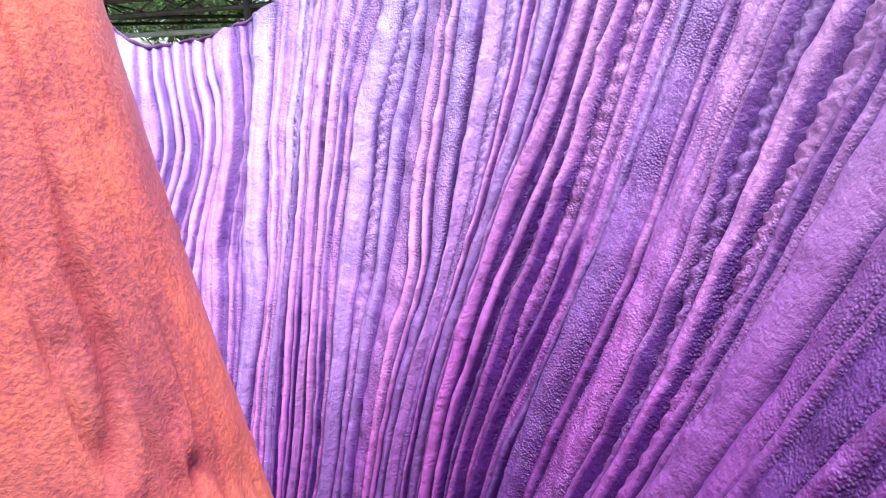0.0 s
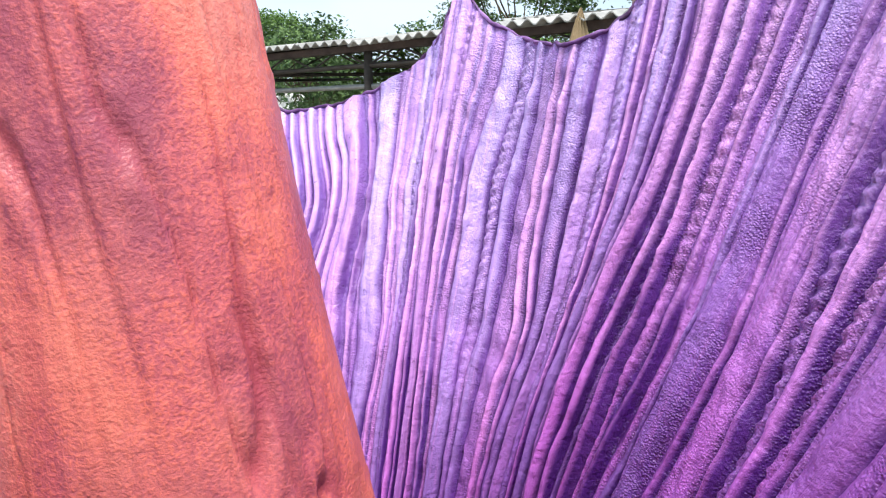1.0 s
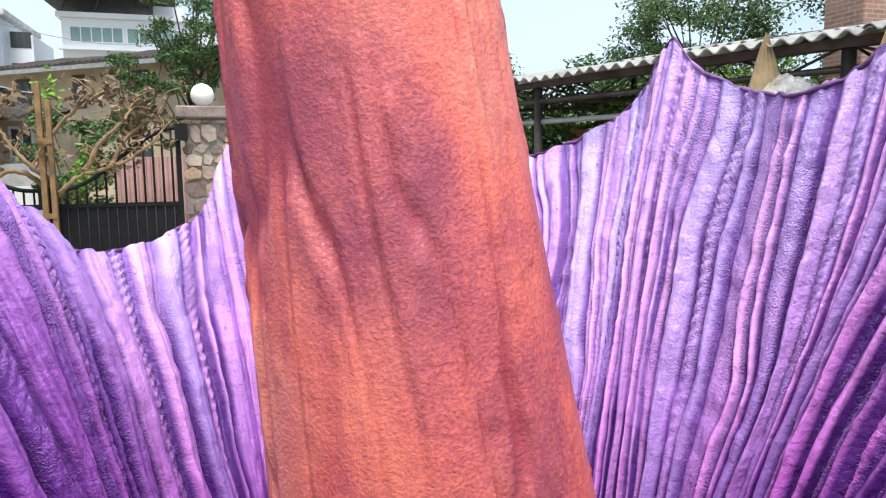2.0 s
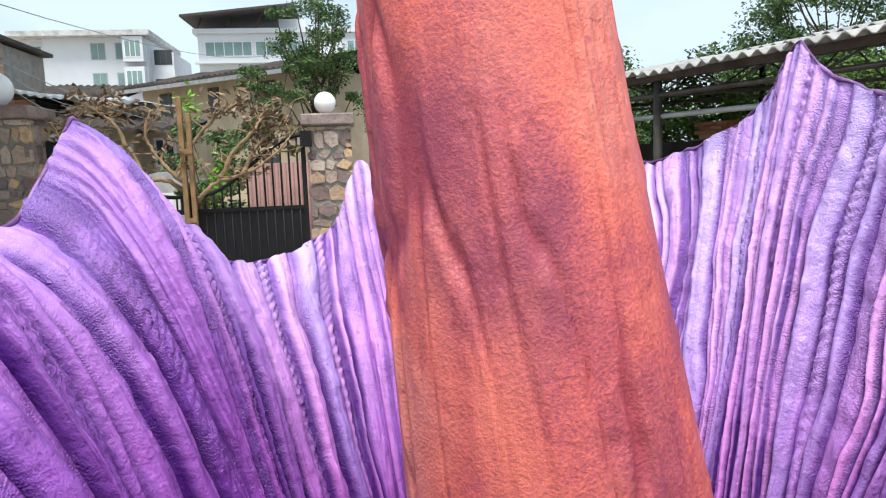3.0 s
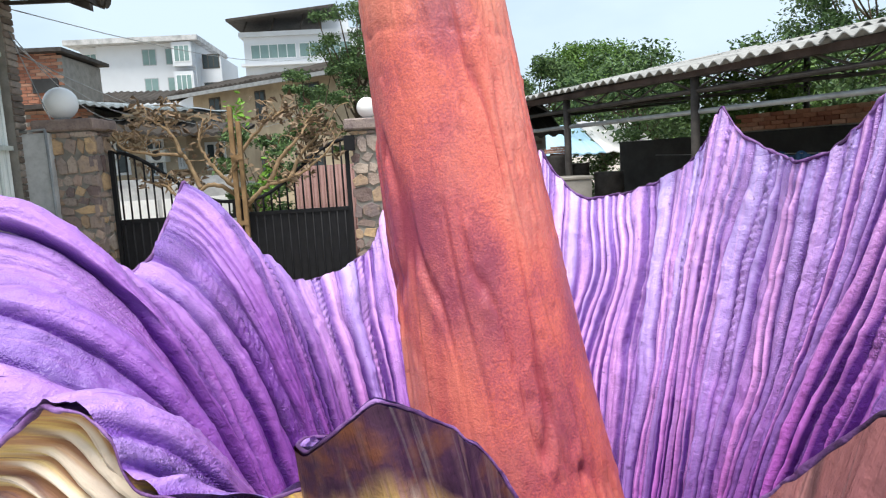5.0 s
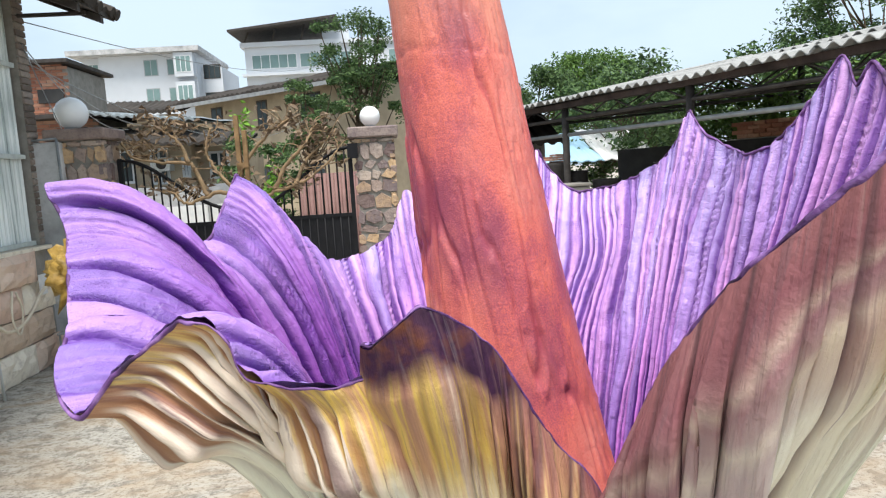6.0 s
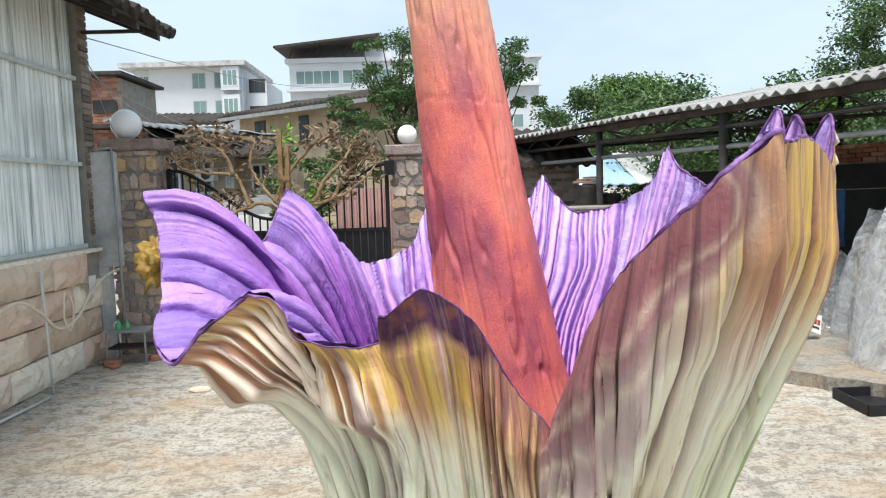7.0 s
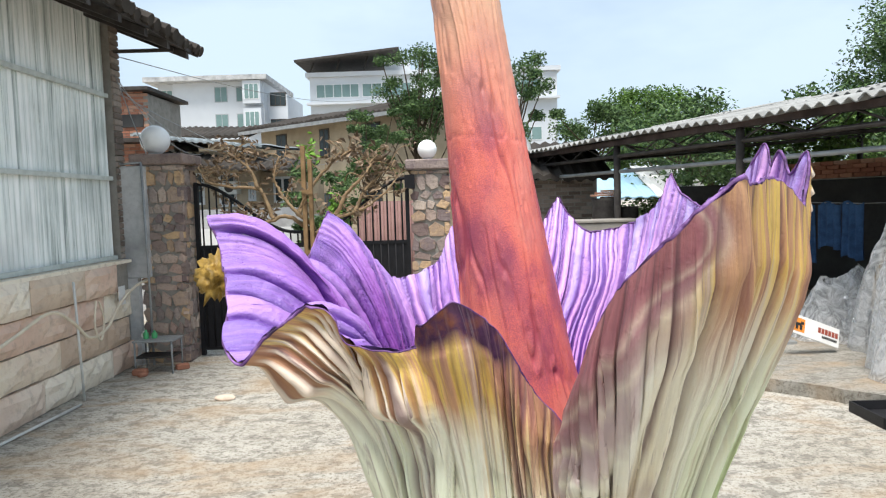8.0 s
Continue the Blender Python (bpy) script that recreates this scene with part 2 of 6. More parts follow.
CONCRETE = make_concrete()
SANDSTONE = make_stone("weathered_sandstone", [(0.2, (0.58, 0.44, 0.33)), (0.4, (0.80, 0.70, 0.55)), (0.6, (0.70, 0.50, 0.39)), (0.8, (0.85, 0.77, 0.63))], 2.2, 0.8)
CLADDING = make_stone("mixed_field_stone", [(0.15, (0.17, 0.12, 0.115)), (0.32, (0.37, 0.285, 0.24)), (0.46, (0.60, 0.41, 0.235)), (0.58, (0.20, 0.155, 0.155)), (0.72, (0.50, 0.41, 0.34)), (0.88, (0.42, 0.28, 0.23))], 7)
BRICK = make_stone("red_brick", [(0.2, (0.28, 0.12, 0.08)), (0.5, (0.42, 0.19, 0.12)), (0.8, (0.50, 0.30, 0.21))], 9, 0.35)
OLD_BRICK = make_stone("grey_brown_brick", [(0.2, (0.15, 0.12, 0.10)), (0.5, (0.24, 0.19, 0.16)), (0.8, (0.33, 0.28, 0.24))], 9, 0.35)
MORTAR = plain("mortar", (0.30, 0.28, 0.25), 0.95, vary=0.3, scale=6, bump=0.5)
PLASTER_GREY = plain("bare_grey_render", (0.50, 0.50, 0.495), 0.9, vary=0.45, scale=2.5, bump=0.5, grain=40)
WHITE_WALL = plain("white_tiled_facade", (0.62, 0.65, 0.68), 0.75, vary=0.1, scale=0.35, bump=0.05, grain=3)
OCHRE_WALL = plain("faded_ochre_render", (0.46, 0.38, 0.27), 0.9, vary=0.35, scale=0.8, bump=0.3, grain=20)
ROOF_TILE = plain("weathered_roof_tile", (0.060, 0.052, 0.045), 0.92, vary=0.45, scale=1.6, bump=0.5, grain=14)
GREY_TIN = plain("galvanised_sheet", (0.32, 0.36, 0.37), 0.55, 0.3, vary=0.3, scale=1.5)
FIBRE_CEMENT = plain("mossy_fibre_cement", (0.34, 0.34, 0.325), 0.9, vary=0.42, scale=3.2, bump=0.4, grain=40)
BLACK_IRON = plain("black_painted_iron", (0.010, 0.010, 0.012), 0.6, 0.0, vary=0.4)
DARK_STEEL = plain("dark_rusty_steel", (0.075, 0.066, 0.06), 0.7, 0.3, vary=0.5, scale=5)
LIGHT_STEEL = plain("weathered_grey_steel", (0.33, 0.34, 0.34), 0.6, 0.3, vary=0.3, scale=5)
RUST = plain("rusty_brown_post", (0.27, 0.17, 0.085), 0.85, vary=0.45, scale=8, bump=0.4)
WHITE_PLASTIC = plain("white_plastic_pipe", (0.66, 0.66, 0.62), 0.4, vary=0.15)
OPAL = plain("opal_lamp_globe", (0.90, 0.90, 0.88), 0.22, vary=0.05, scale=4, bump=0.0)
BARK = plain("bark", (0.10, 0.075, 0.05), 0.95, vary=0.4, scale=9, bump=0.8, grain=30)
DRY_WOOD = plain("dry_pale_branch", (0.29, 0.20, 0.115), 0.9, vary=0.4, scale=14, bump=0.5)
# Used for a dark wall and for blocks that stand in for indoor shade.
DARK_WALL_AND_SHADE = plain("dark_stained_render_and_shade", (0.055, 0.055, 0.055), 0.9, vary=0.4, scale=2)
BLUE_SHEET = plain("pale_blue_roof_sheet", (0.38, 0.60, 0.74), 0.55, vary=0.12, scale=1)
PINK_SHUTTER = plain("faded_red_shutter", (0.27, 0.16, 0.145), 0.7, vary=0.25, scale=3)
CLOTH_BLUE = plain("dark_blue_cloth", (0.05, 0.11, 0.23), 0.95, vary=0.4, scale=8)
CARTON = plain("grey_carton", (0.30, 0.28, 0.25), 0.85, vary=0.25, scale=5)
BLACK_RUBBER = plain("black_plastic", (0.02, 0.02, 0.022), 0.45, vary=0.3)
SIGN_WHITE = plain("white_sign_board", (0.75, 0.75, 0.73), 0.5, vary=0.1)
SIGN_ORANGE = plain("orange_print", (0.75, 0.27, 0.05), 0.6, vary=0.1)
SIGN_BROWN = plain("dark_red_print", (0.30, 0.07, 0.045), 0.6, vary=0.1)
INK = plain("black_print", (0.03, 0.03, 0.03), 0.6, vary=0.1)
GREEN_PLASTIC = plain("green_bottle_plastic", (0.10, 0.42, 0.17), 0.3, vary=0.2)
FIN_TAN = plain("tan_painted_fin", (0.34, 0.255, 0.15), 0.7, vary=0.4, scale=7)
WINDOW_DARK = plain("dark_window_glass", (0.05, 0.065, 0.07), 0.12, vary=0.2, bump=0.0)
WINDOW_GREEN = plain("green_tinted_glass", (0.20, 0.30, 0.29), 0.15, vary=0.25, scale=0.6, bump=0.0)
GOLD = plain("crumpled_ochre_foam", (0.33, 0.21, 0.05), 0.5, vary=0.75, scale=30, bump=0.9, grain=60)
YELLOW_PAINT = plain("worn_yellow_paint", (0.55, 0.40, 0.08), 0.8, vary=0.5, scale=20)
HOSE = plain("beige_hose", (0.72, 0.64, 0.50), 0.5, vary=0.15)


def leaf_material(name, dark, light, dry=False):
    n = Nodes(name, 0.6, spec=0.3)
    geo = n.add("ShaderNodeNewGeometry")
    col = n.ramp(geo.outputs["Random Per Island"], [(0.0, dark), (0.6, tuple((a + b) / 2 for a, b in zip(dark, light))), (1.0, light)])
    if not dry:
        n.b.inputs["Transmission Weight"].default_value = 0.0
        n.b.inputs["Subsurface Weight"].default_value = 0.0
    return n.done(col)


LEAF_A = leaf_material("tree_leaves", (0.028, 0.062, 0.022), (0.12, 0.20, 0.06))
LEAF_B = leaf_material("bright_tree_leaves", (0.05, 0.11, 0.02), (0.15, 0.26, 0.05))
LEAF_DRY = leaf_material("dry_curled_leaves", (0.10, 0.065, 0.04), (0.34, 0.25, 0.165), True)
LEAF_FRESH = leaf_material("fresh_green_leaves", (0.10, 0.22, 0.02), (0.22, 0.42, 0.06))


def make_film():
    """Thin creased polythene: mostly clear, with milky folds and sharp glints."""
    n = Nodes("clear_polythene_film", 0.14, spec=0.8)
    n.bump(n.noise(5, 5, 0.6, n.where("Object", (1, 1, 0.45)), 1.2), 0.2, 0.02)
    n.bump(n.noise(20, 3, 0.5, None, 0.8), 0.08, 0.006)
    clear = n.add("ShaderNodeBsdfTransparent")
    clear.inputs["Color"].default_value = (0.95, 0.96, 0.97, 1)
    mix = n.add("ShaderNodeMixShader")
    fold = n.span(n.noise(7, 7, 0.7, distort=1.5), 0.38, 0.62, 0.22, 0.80)
    n.join(fold, mix.inputs["Fac"])
    n.join(clear.outputs["BSDF"], mix.inputs[1])
    milky, both = n.add("ShaderNodeBsdfTranslucent", Color=(0.95, 0.96, 0.97, 1)), n.add("ShaderNodeMixShader", Fac=0.55)
    n.join(n.b.outputs["BSDF"], both.inputs[1])
    n.join(milky.outputs["BSDF"], both.inputs[2])
    n.join(both.outputs["Shader"], mix.inputs[2])
    n.join(mix.outputs["Shader"], n.t.nodes["Material Output"].inputs["Surface"])
    return n.done((0.92, 0.93, 0.94))


def make_sheet():
    """Corrugated translucent glazing, grimy, with streaks that run down."""
    n = Nodes("grimy_translucent_sheet", 0.35, spec=0.5)
    streak = n.noise(1.0, 7, 0.72, n.where("Object", (9, 22, 0.40)))
    col = n.ramp(streak, [(0.32, (0.12, 0.15, 0.14)), (0.42, (0.52, 0.58, 0.55)), (0.50, (0.78, 0.83, 0.80)), (0.62, (0.93, 0.95, 0.93))])
    col = n.mix(n.span(n.noise(0.9, 3), 0.48, 0.70, 0.0, 0.4), col, (0.14, 0.18, 0.165))
    n.bump(streak, 0.2, 0.01)
    return n.done(col)


FILM, SHEET = make_film(), make_sheet()


# ---- helpers for building ----
def mesh_object(name, verts, faces, material, smooth=False, parent=None, label=""):
    me = bpy.data.meshes.new(name)
    me.from_pydata([tuple(v) for v in verts], [], faces)
    me.materials.append(material)
    if smooth:
        me.polygons.foreach_set("use_smooth", [True] * len(me.polygons))
    me.update()
    ob = new(name, me)
    if parent:
        ob.parent = parent
    if label:
        ob["label"] = label
    return ob


def part(name, bm, material, parent=None, label="", smooth=False):
    me = bpy.data.meshes.new(name)
    bm.to_mesh(me)
    bm.free()
    me.materials.append(material)
    if smooth:
        me.polygons.foreach_set("use_smooth", [True] * len(me.polygons))
    ob = new(name, me)
    if parent:
        ob.parent = parent
    if label:
        ob["label"] = label
    return ob


def thing(name, label, category, at=(0, 0, 0), group="", kind=""):
    ob = new(name)
    ob.location = at
    ob.empty_display_size = 0.1
    return tagged(ob, label, category, group, kind)


def add_box(bm, x0, x1, y0, y1, z0, z1, bevel=0.0, m=None):
    made = bmesh.ops.create_cube(bm, size=1.0)["verts"]
    bmesh.ops.transform(bm, verts=made, matrix=Matrix.LocRotScale(((x0 + x1) / 2, (y0 + y1) / 2, (z0 + z1) / 2), None, (x1 - x0, y1 - y0, z1 - z0)))
    if bevel:
        edges = list({e for v in made for e in v.link_edges})
        made = [v for f in bmesh.ops.bevel(bm, geom=edges, offset=bevel, segments=1, affect="EDGES")["faces"] for v in f.verts]
        made = list(set(made))
    if m:
        bmesh.ops.transform(bm, verts=made, matrix=m)


def boxed(name, x0, x1, y0, y1, z0, z1, material, parent=None, label="", bevel=0.0, m=None):
    bm = bmesh.new()
    add_box(bm, x0, x1, y0, y1, z0, z1, bevel, m)
    return part(name, bm, material, parent, label)


def tube_data(points, radii, sides=10, closed_ends=True):
    """Verts and faces of a round tube along points."""
    pts = [Vector(p) for p in points]
    if isinstance(radii, (int, float)):
        radii = [radii] * len(pts)
    verts, faces = [], []
    for i, p in enumerate(pts):
        way = (pts[min(i + 1, len(pts) - 1)] - pts[max(i - 1, 0)]).normalized()
        side = way.orthogonal().normalized() if i == 0 else (last - way * last.dot(way)).normalized()
        last = side
        other = way.cross(side)
        for k in range(sides):
            a = 2 * math.pi * k / sides
            verts.append(p + (side * math.cos(a) + other * math.sin(a)) * radii[i])
    for i in range(len(pts) - 1):
        for k in range(sides):
            k2 = (k + 1) % sides
            faces.append((i * sides + k, i * sides + k2, (i + 1) * sides + k2, (i + 1) * sides + k))
    if closed_ends:
        faces.append(tuple(range(sides - 1, -1, -1)))
        faces.append(tuple((len(pts) - 1) * sides + k for k in range(sides)))
    return verts, faces


def tube(name, points, radii, material, parent=None, label="", sides=10):
    v, f = tube_data(points, radii, sides)
    return mesh_object(name, v, f, material, True, parent, label)


def tubes(name, runs, material, parent=None, label="", sides=6):
    verts, faces = [], []
    for pts, rad in runs:
        v, f = tube_data(pts, rad, sides)
        n = len(verts)
        verts += v
        faces += [tuple(i + n for i in q) for q in f]
    return mesh_object(name, verts, faces, material, True, parent, label)


def smooth_line(points, steps=8):
    """Catmull-Rom through points, as an array."""
    p = np.array([points[0], *points, points[-1]], float)
    out = []
    for i in range(1, len(p) - 2):
        for s in range(steps):
            t = s / steps
            a, b, c, d = p[i - 1], p[i], p[i + 1], p[i + 2]
            out.append(0.5 * (2 * b + (c - a) * t + (2 * a - 5 * b + 4 * c - d) * t * t + (3 * b - a - 3 * c + d) * t ** 3))
    out.append(p[-2])
    return np.array(out)


def grid_faces(rows, cols, wrap=False):
    i, j = np.meshgrid(np.arange(rows - 1), np.arange(cols if wrap else cols - 1), indexing="ij")
    k = (j + 1) % cols
    return np.stack([i * cols + j, i * cols + k, (i + 1) * cols + k, (i + 1) * cols + j], -1).reshape(-1, 4).tolist()


class Grain:
    """Smooth value noise on a plane, tiling over the given period in the first axis."""

    def __init__(self, seed, nx, ny):
        self.g = np.random.default_rng(seed).random((nx, ny))

    def __call__(self, x, y):
        nx, ny = self.g.shape
        x0, y0 = np.floor(x).astype(int), np.floor(y).astype(int)
        fx, fy = x - x0, y - y0
        fx, fy = fx * fx * (3 - 2 * fx), fy * fy * (3 - 2 * fy)
        a, b = self.g[x0 % nx, y0 % ny], self.g[(x0 + 1) % nx, y0 % ny]
        c, d = self.g[x0 % nx, (y0 + 1) % ny], self.g[(x0 + 1) % nx, (y0 + 1) % ny]
        return (a * (1 - fx) + b * fx) * (1 - fy) + (c * (1 - fx) + d * fx) * fy


# ---- ground ----
bm = bmesh.new()
bmesh.ops.create_grid(bm, x_segments=2, y_segments=2, size=400)
tagged(part("ground", bm, CONCRETE), "worn pale concrete factory yard with stains and cracks", "ground", kind="structure")

# ---- the flower ----
AXIS = Vector((0.05, 0.33, 0))
SPADIX_Y = 0.28
# outline of the spathe's rim round the spadix: degrees from +x, reach from the axis, height
FRONT_RIGHT_EDGE = [(-79.2, 0.243, 1.424), (-84.9, 0.366, 1.564), (-83.8, 0.445, 1.652), (-81.5, 0.494, 1.698), (-78, 0.522, 1.743), (-73.1, 0.526, 1.771)]
RIGHT_RIM = [(-69, 0.50, 1.768), (-62, 0.47, 1.776), (-55, 0.455, 1.765), (-46, 0.44, 1.745), (-36, 0.425, 1.735), (-31, 0.42, 1.745), (-26, 0.425, 1.79), (-23, 0.425, 1.813), (-21.5, 0.42, 1.81), (-18.5, 0.405, 1.785), (-15.5, 0.40, 1.812), (-13.8, 0.395, 1.822), (-12, 0.39, 1.806), (-10, 0.39, 1.80), (-7.5, 0.39, 1.826), (-6, 0.388, 1.836), (-4.5, 0.38, 1.82)]
BACK_RIM = [(1, 0.358, 1.768), (6, 0.34, 1.738), (12, 0.335, 1.73), (20.8, 0.362, 1.739), (28.8, 0.373, 1.76), (32.8, 0.385, 1.784), (34.6, 0.389, 1.797), (35.4, 0.394, 1.802), (36.7, 0.397, 1.793), (40.4, 0.407, 1.753), (44.6, 0.42, 1.729), (51.8, 0.449, 1.706), (60.4, 0.484, 1.684), (67.3, 0.498, 1.687), (72.2, 0.503, 1.733), (74.1, 0.504, 1.763), (76.1, 0.505, 1.742), (79.9, 0.507, 1.691), (91.3, 0.494, 1.615), (99, 0.474, 1.636), (102.6, 0.469, 1.679), (104.2, 0.468, 1.702), (105.8, 0.463, 1.679), (109, 0.456, 1.629), (116.9, 0.426, 1.602), (129.1, 0.389, 1.599)]
LEFT_RIM = [(136.7, 0.378, 1.635), (143, 0.392, 1.684), (146.3, 0.423, 1.732), (147.8, 0.432, 1.748), (148.9, 0.434, 1.742), (151.5, 0.437, 1.708), (155.7, 0.434, 1.671), (158.4, 0.430, 1.661), (162.3, 0.434, 1.653), (166.3, 0.455, 1.664), (172.9, 0.497, 1.704), (177.1, 0.529, 1.736), (178.4, 0.536, 1.746), (179.4, 0.534, 1.739), (181.6, 0.510, 1.695), (186, 0.497, 1.663), (189.3, 0.489, 1.653), (195.5, 0.482, 1.608), (197.5, 0.483, 1.604), (202.3, 0.493, 1.569), (208.4, 0.481, 1.546)]
FRONT_RIM = [(212.7, 0.447, 1.587), (216.5, 0.416, 1.618), (218.8, 0.409, 1.627), (222.3, 0.397, 1.623), (224.3, 0.388, 1.607), (225.7, 0.384, 1.584), (229.5, 0.367, 1.573), (234.2, 0.337, 1.566), (238.2, 0.315, 1.571), (239.1, 0.301, 1.582), (238.2, 0.303, 1.593), (239.1, 0.331, 1.601), (242, 0.342, 1.606), (245.4, 0.348, 1.622), (248.1, 0.347, 1.634), (249.7, 0.34, 1.633), (253.8, 0.317, 1.612), (257.1, 0.303, 1.59), (260.3, 0.293, 1.558), (265.9, 0.278, 1.505), (272.3, 0.265, 1.467), (277.9, 0.257, 1.426)]
RIM = FRONT_RIGHT_EDGE + RIGHT_RIM + BACK_RIM + LEFT_RIM + FRONT_RIM
BASE_Z, BASE_R = 0.93, 0.20


def spathe_surface(columns, rows, seed):
    """Smooth points of the petal sheet, its inward normals, arc length along the rim and the share of the way up."""
    polar = smooth_line(RIM, 24)
    ang, reach, high = np.radians(polar[:, 0]), polar[:, 1], polar[:, 2]
    rim = np.stack([AXIS.x + reach * np.cos(ang), AXIS.y + reach * np.sin(ang), high], -1)
    step = np.r_[0, np.cumsum(np.linalg.norm(np.diff(rim, axis=0), axis=1))]
    s = np.linspace(0, step[-1], columns)
    rim = np.stack([np.interp(s, step, rim[:, k]) for k in range(3)], -1)
    phi = np.interp(s, step, ang)
    rag = Grain(seed, 400, 2)
    rim[:, 2] += 0.005 * (rag(s * 24, 0 * s) - 0.5) + 0.003 * (rag(s * 110 + 7, 0 * s) - 0.5)
    even = np.radians(-79 + 359 * s / s[-1])
    base = np.maximum.accumulate(0.55 * phi + 0.45 * even)
    base = np.convolve(np.pad(base, 30, mode="edge"), np.ones(61) / 61, "valid")
    # how far the sheet rolls outwards at its rim, sector by sector
    roll = np.interp(np.degrees(phi), [-84, -50, 0, 40, 90, 130, 160, 200, 232, 245, 280], [0.15, 0.12, 0.10, 0.2, 0.45, 0.55, 0.95, 1.2, 0.8, 0.45, 0.2])[:, None]
    foot = np.stack([AXIS.x + 0.01 + BASE_R * np.cos(base), AXIS.y + BASE_R * np.sin(base), np.full_like(s, BASE_Z)], -1)
    out = rim - foot
    rise = out[:, 2:3].copy()
    flat = out.copy()
    flat[:, 2] = 0
    up = np.array([0, 0, 1.0])
    p1 = foot + up * rise * 0.5 + flat * 0.04
    p2 = rim - flat * (0.22 + 0.42 * roll) - up * rise * (0.34 - 0.33 * roll)
    v = np.linspace(0, 1, rows)[:, None, None]
    pts = (1 - v) ** 3 * foot + 3 * v * (1 - v) ** 2 * p1 + 3 * v * v * (1 - v) * p2 + v ** 3 * rim
    du, dv = np.gradient(pts, axis=1), np.gradient(pts, axis=0)
    nrm = np.cross(dv, du)
    nrm /= np.linalg.norm(nrm, axis=-1, keepdims=True) + 1e-9
    return pts, nrm, s, v[:, :, 0]


def rib_profile(length, seed, low, high, spread=lambda at: 1.0, ripples=0.4):
    """Smooth rounded ribs with stippled beds between them: bulge, groove, rib share, tint and ripple against arc length."""
    rng = np.random.default_rng(seed)
    x = np.linspace(0, length, 14000)
    bulge, groove, rib, tint, ripple = (np.zeros_like(x) for _ in range(5))
    at, on_rib = 0.0, True
    while at < length:
        wide = rng.uniform(low, high) * spread(at)
        wide *= rng.choice([0.5, 0.8, 1.1, 1.6]) if on_rib else rng.choice([0.4, 0.7, 1.1, 1.6])
        inside = (x >= at) & (x < at + wide)
        q = (x[inside] - at) / wide
        hump = np.sin(np.pi * q)
        tint[inside] = rng.random()
        if on_rib:
            skew = rng.choice([0.55, 0.7, 1.0, 1.5, 1.9])
            bulge[inside] = np.sin(np.pi * q ** skew) ** 0.62 * rng.uniform(0.35, 1.0) * min(1.25, wide / 0.016)
            rib[inside] = hump ** 0.35
        else:
            bulge[inside] = hump ** 0.7 * rng.uniform(-0.20, 0.55) * min(1.2, wide / 0.016)
            rib[inside] = 0.62 * hump ** 0.4
            ripple[inside] = (rng.random() < ripples) * hump ** 0.6
        half = rng.uniform(0.0018, 0.0044) * min(1.5, spread(at))
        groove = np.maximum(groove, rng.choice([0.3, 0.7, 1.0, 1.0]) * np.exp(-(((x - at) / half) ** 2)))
        at += wide
        on_rib = not on_rib
    soft = lambda a, k: np.convolve(np.pad(a, k, mode="edge"), np.ones(2 * k + 1) / (2 * k + 1), "valid")
    return x, soft(bulge, 5), groove, soft(rib, 5), soft(tint, 12), ripple


def set_attribute(me, name, values):
    me.attributes.new(name, "FLOAT", "POINT").data.foreach_set("value", np.ascontiguousarray(values, dtype=np.float32).ravel())


def add_uv(me, u, v):
    layer = me.uv_layers.new(name="UVMap")
    idx = np.zeros(len(me.loops), dtype=np.int32)
    me.loops.foreach_get("vertex_index", idx)
    layer.data.foreach_set("uv", np.stack([u.ravel()[idx], v.ravel()[idx]], -1).astype(np.float32).ravel())


flower = thing("corpse_flower", "giant flower sculpture with ruffled purple spathe and coral spadix", "flower sculpture", (AXIS.x, AXIS.y, 0))


def under_flower(ob):
    ob.parent = flower
    ob.matrix_parent_inverse = Matrix.Translation(flower.location).inverted()
    return ob


def gap_to(points, line):
    least = np.full(points.shape[:2], 9.0)
    for p in line:
        least = np.minimum(least, np.linalg.norm(points - p, axis=-1))
    return least


def near(points, line, reach):
    """1 at the line, 0 past reach."""
    q = np.clip(1 - gap_to(points, line) / reach, 0, 1)
    return q * q * (3 - 2 * q)


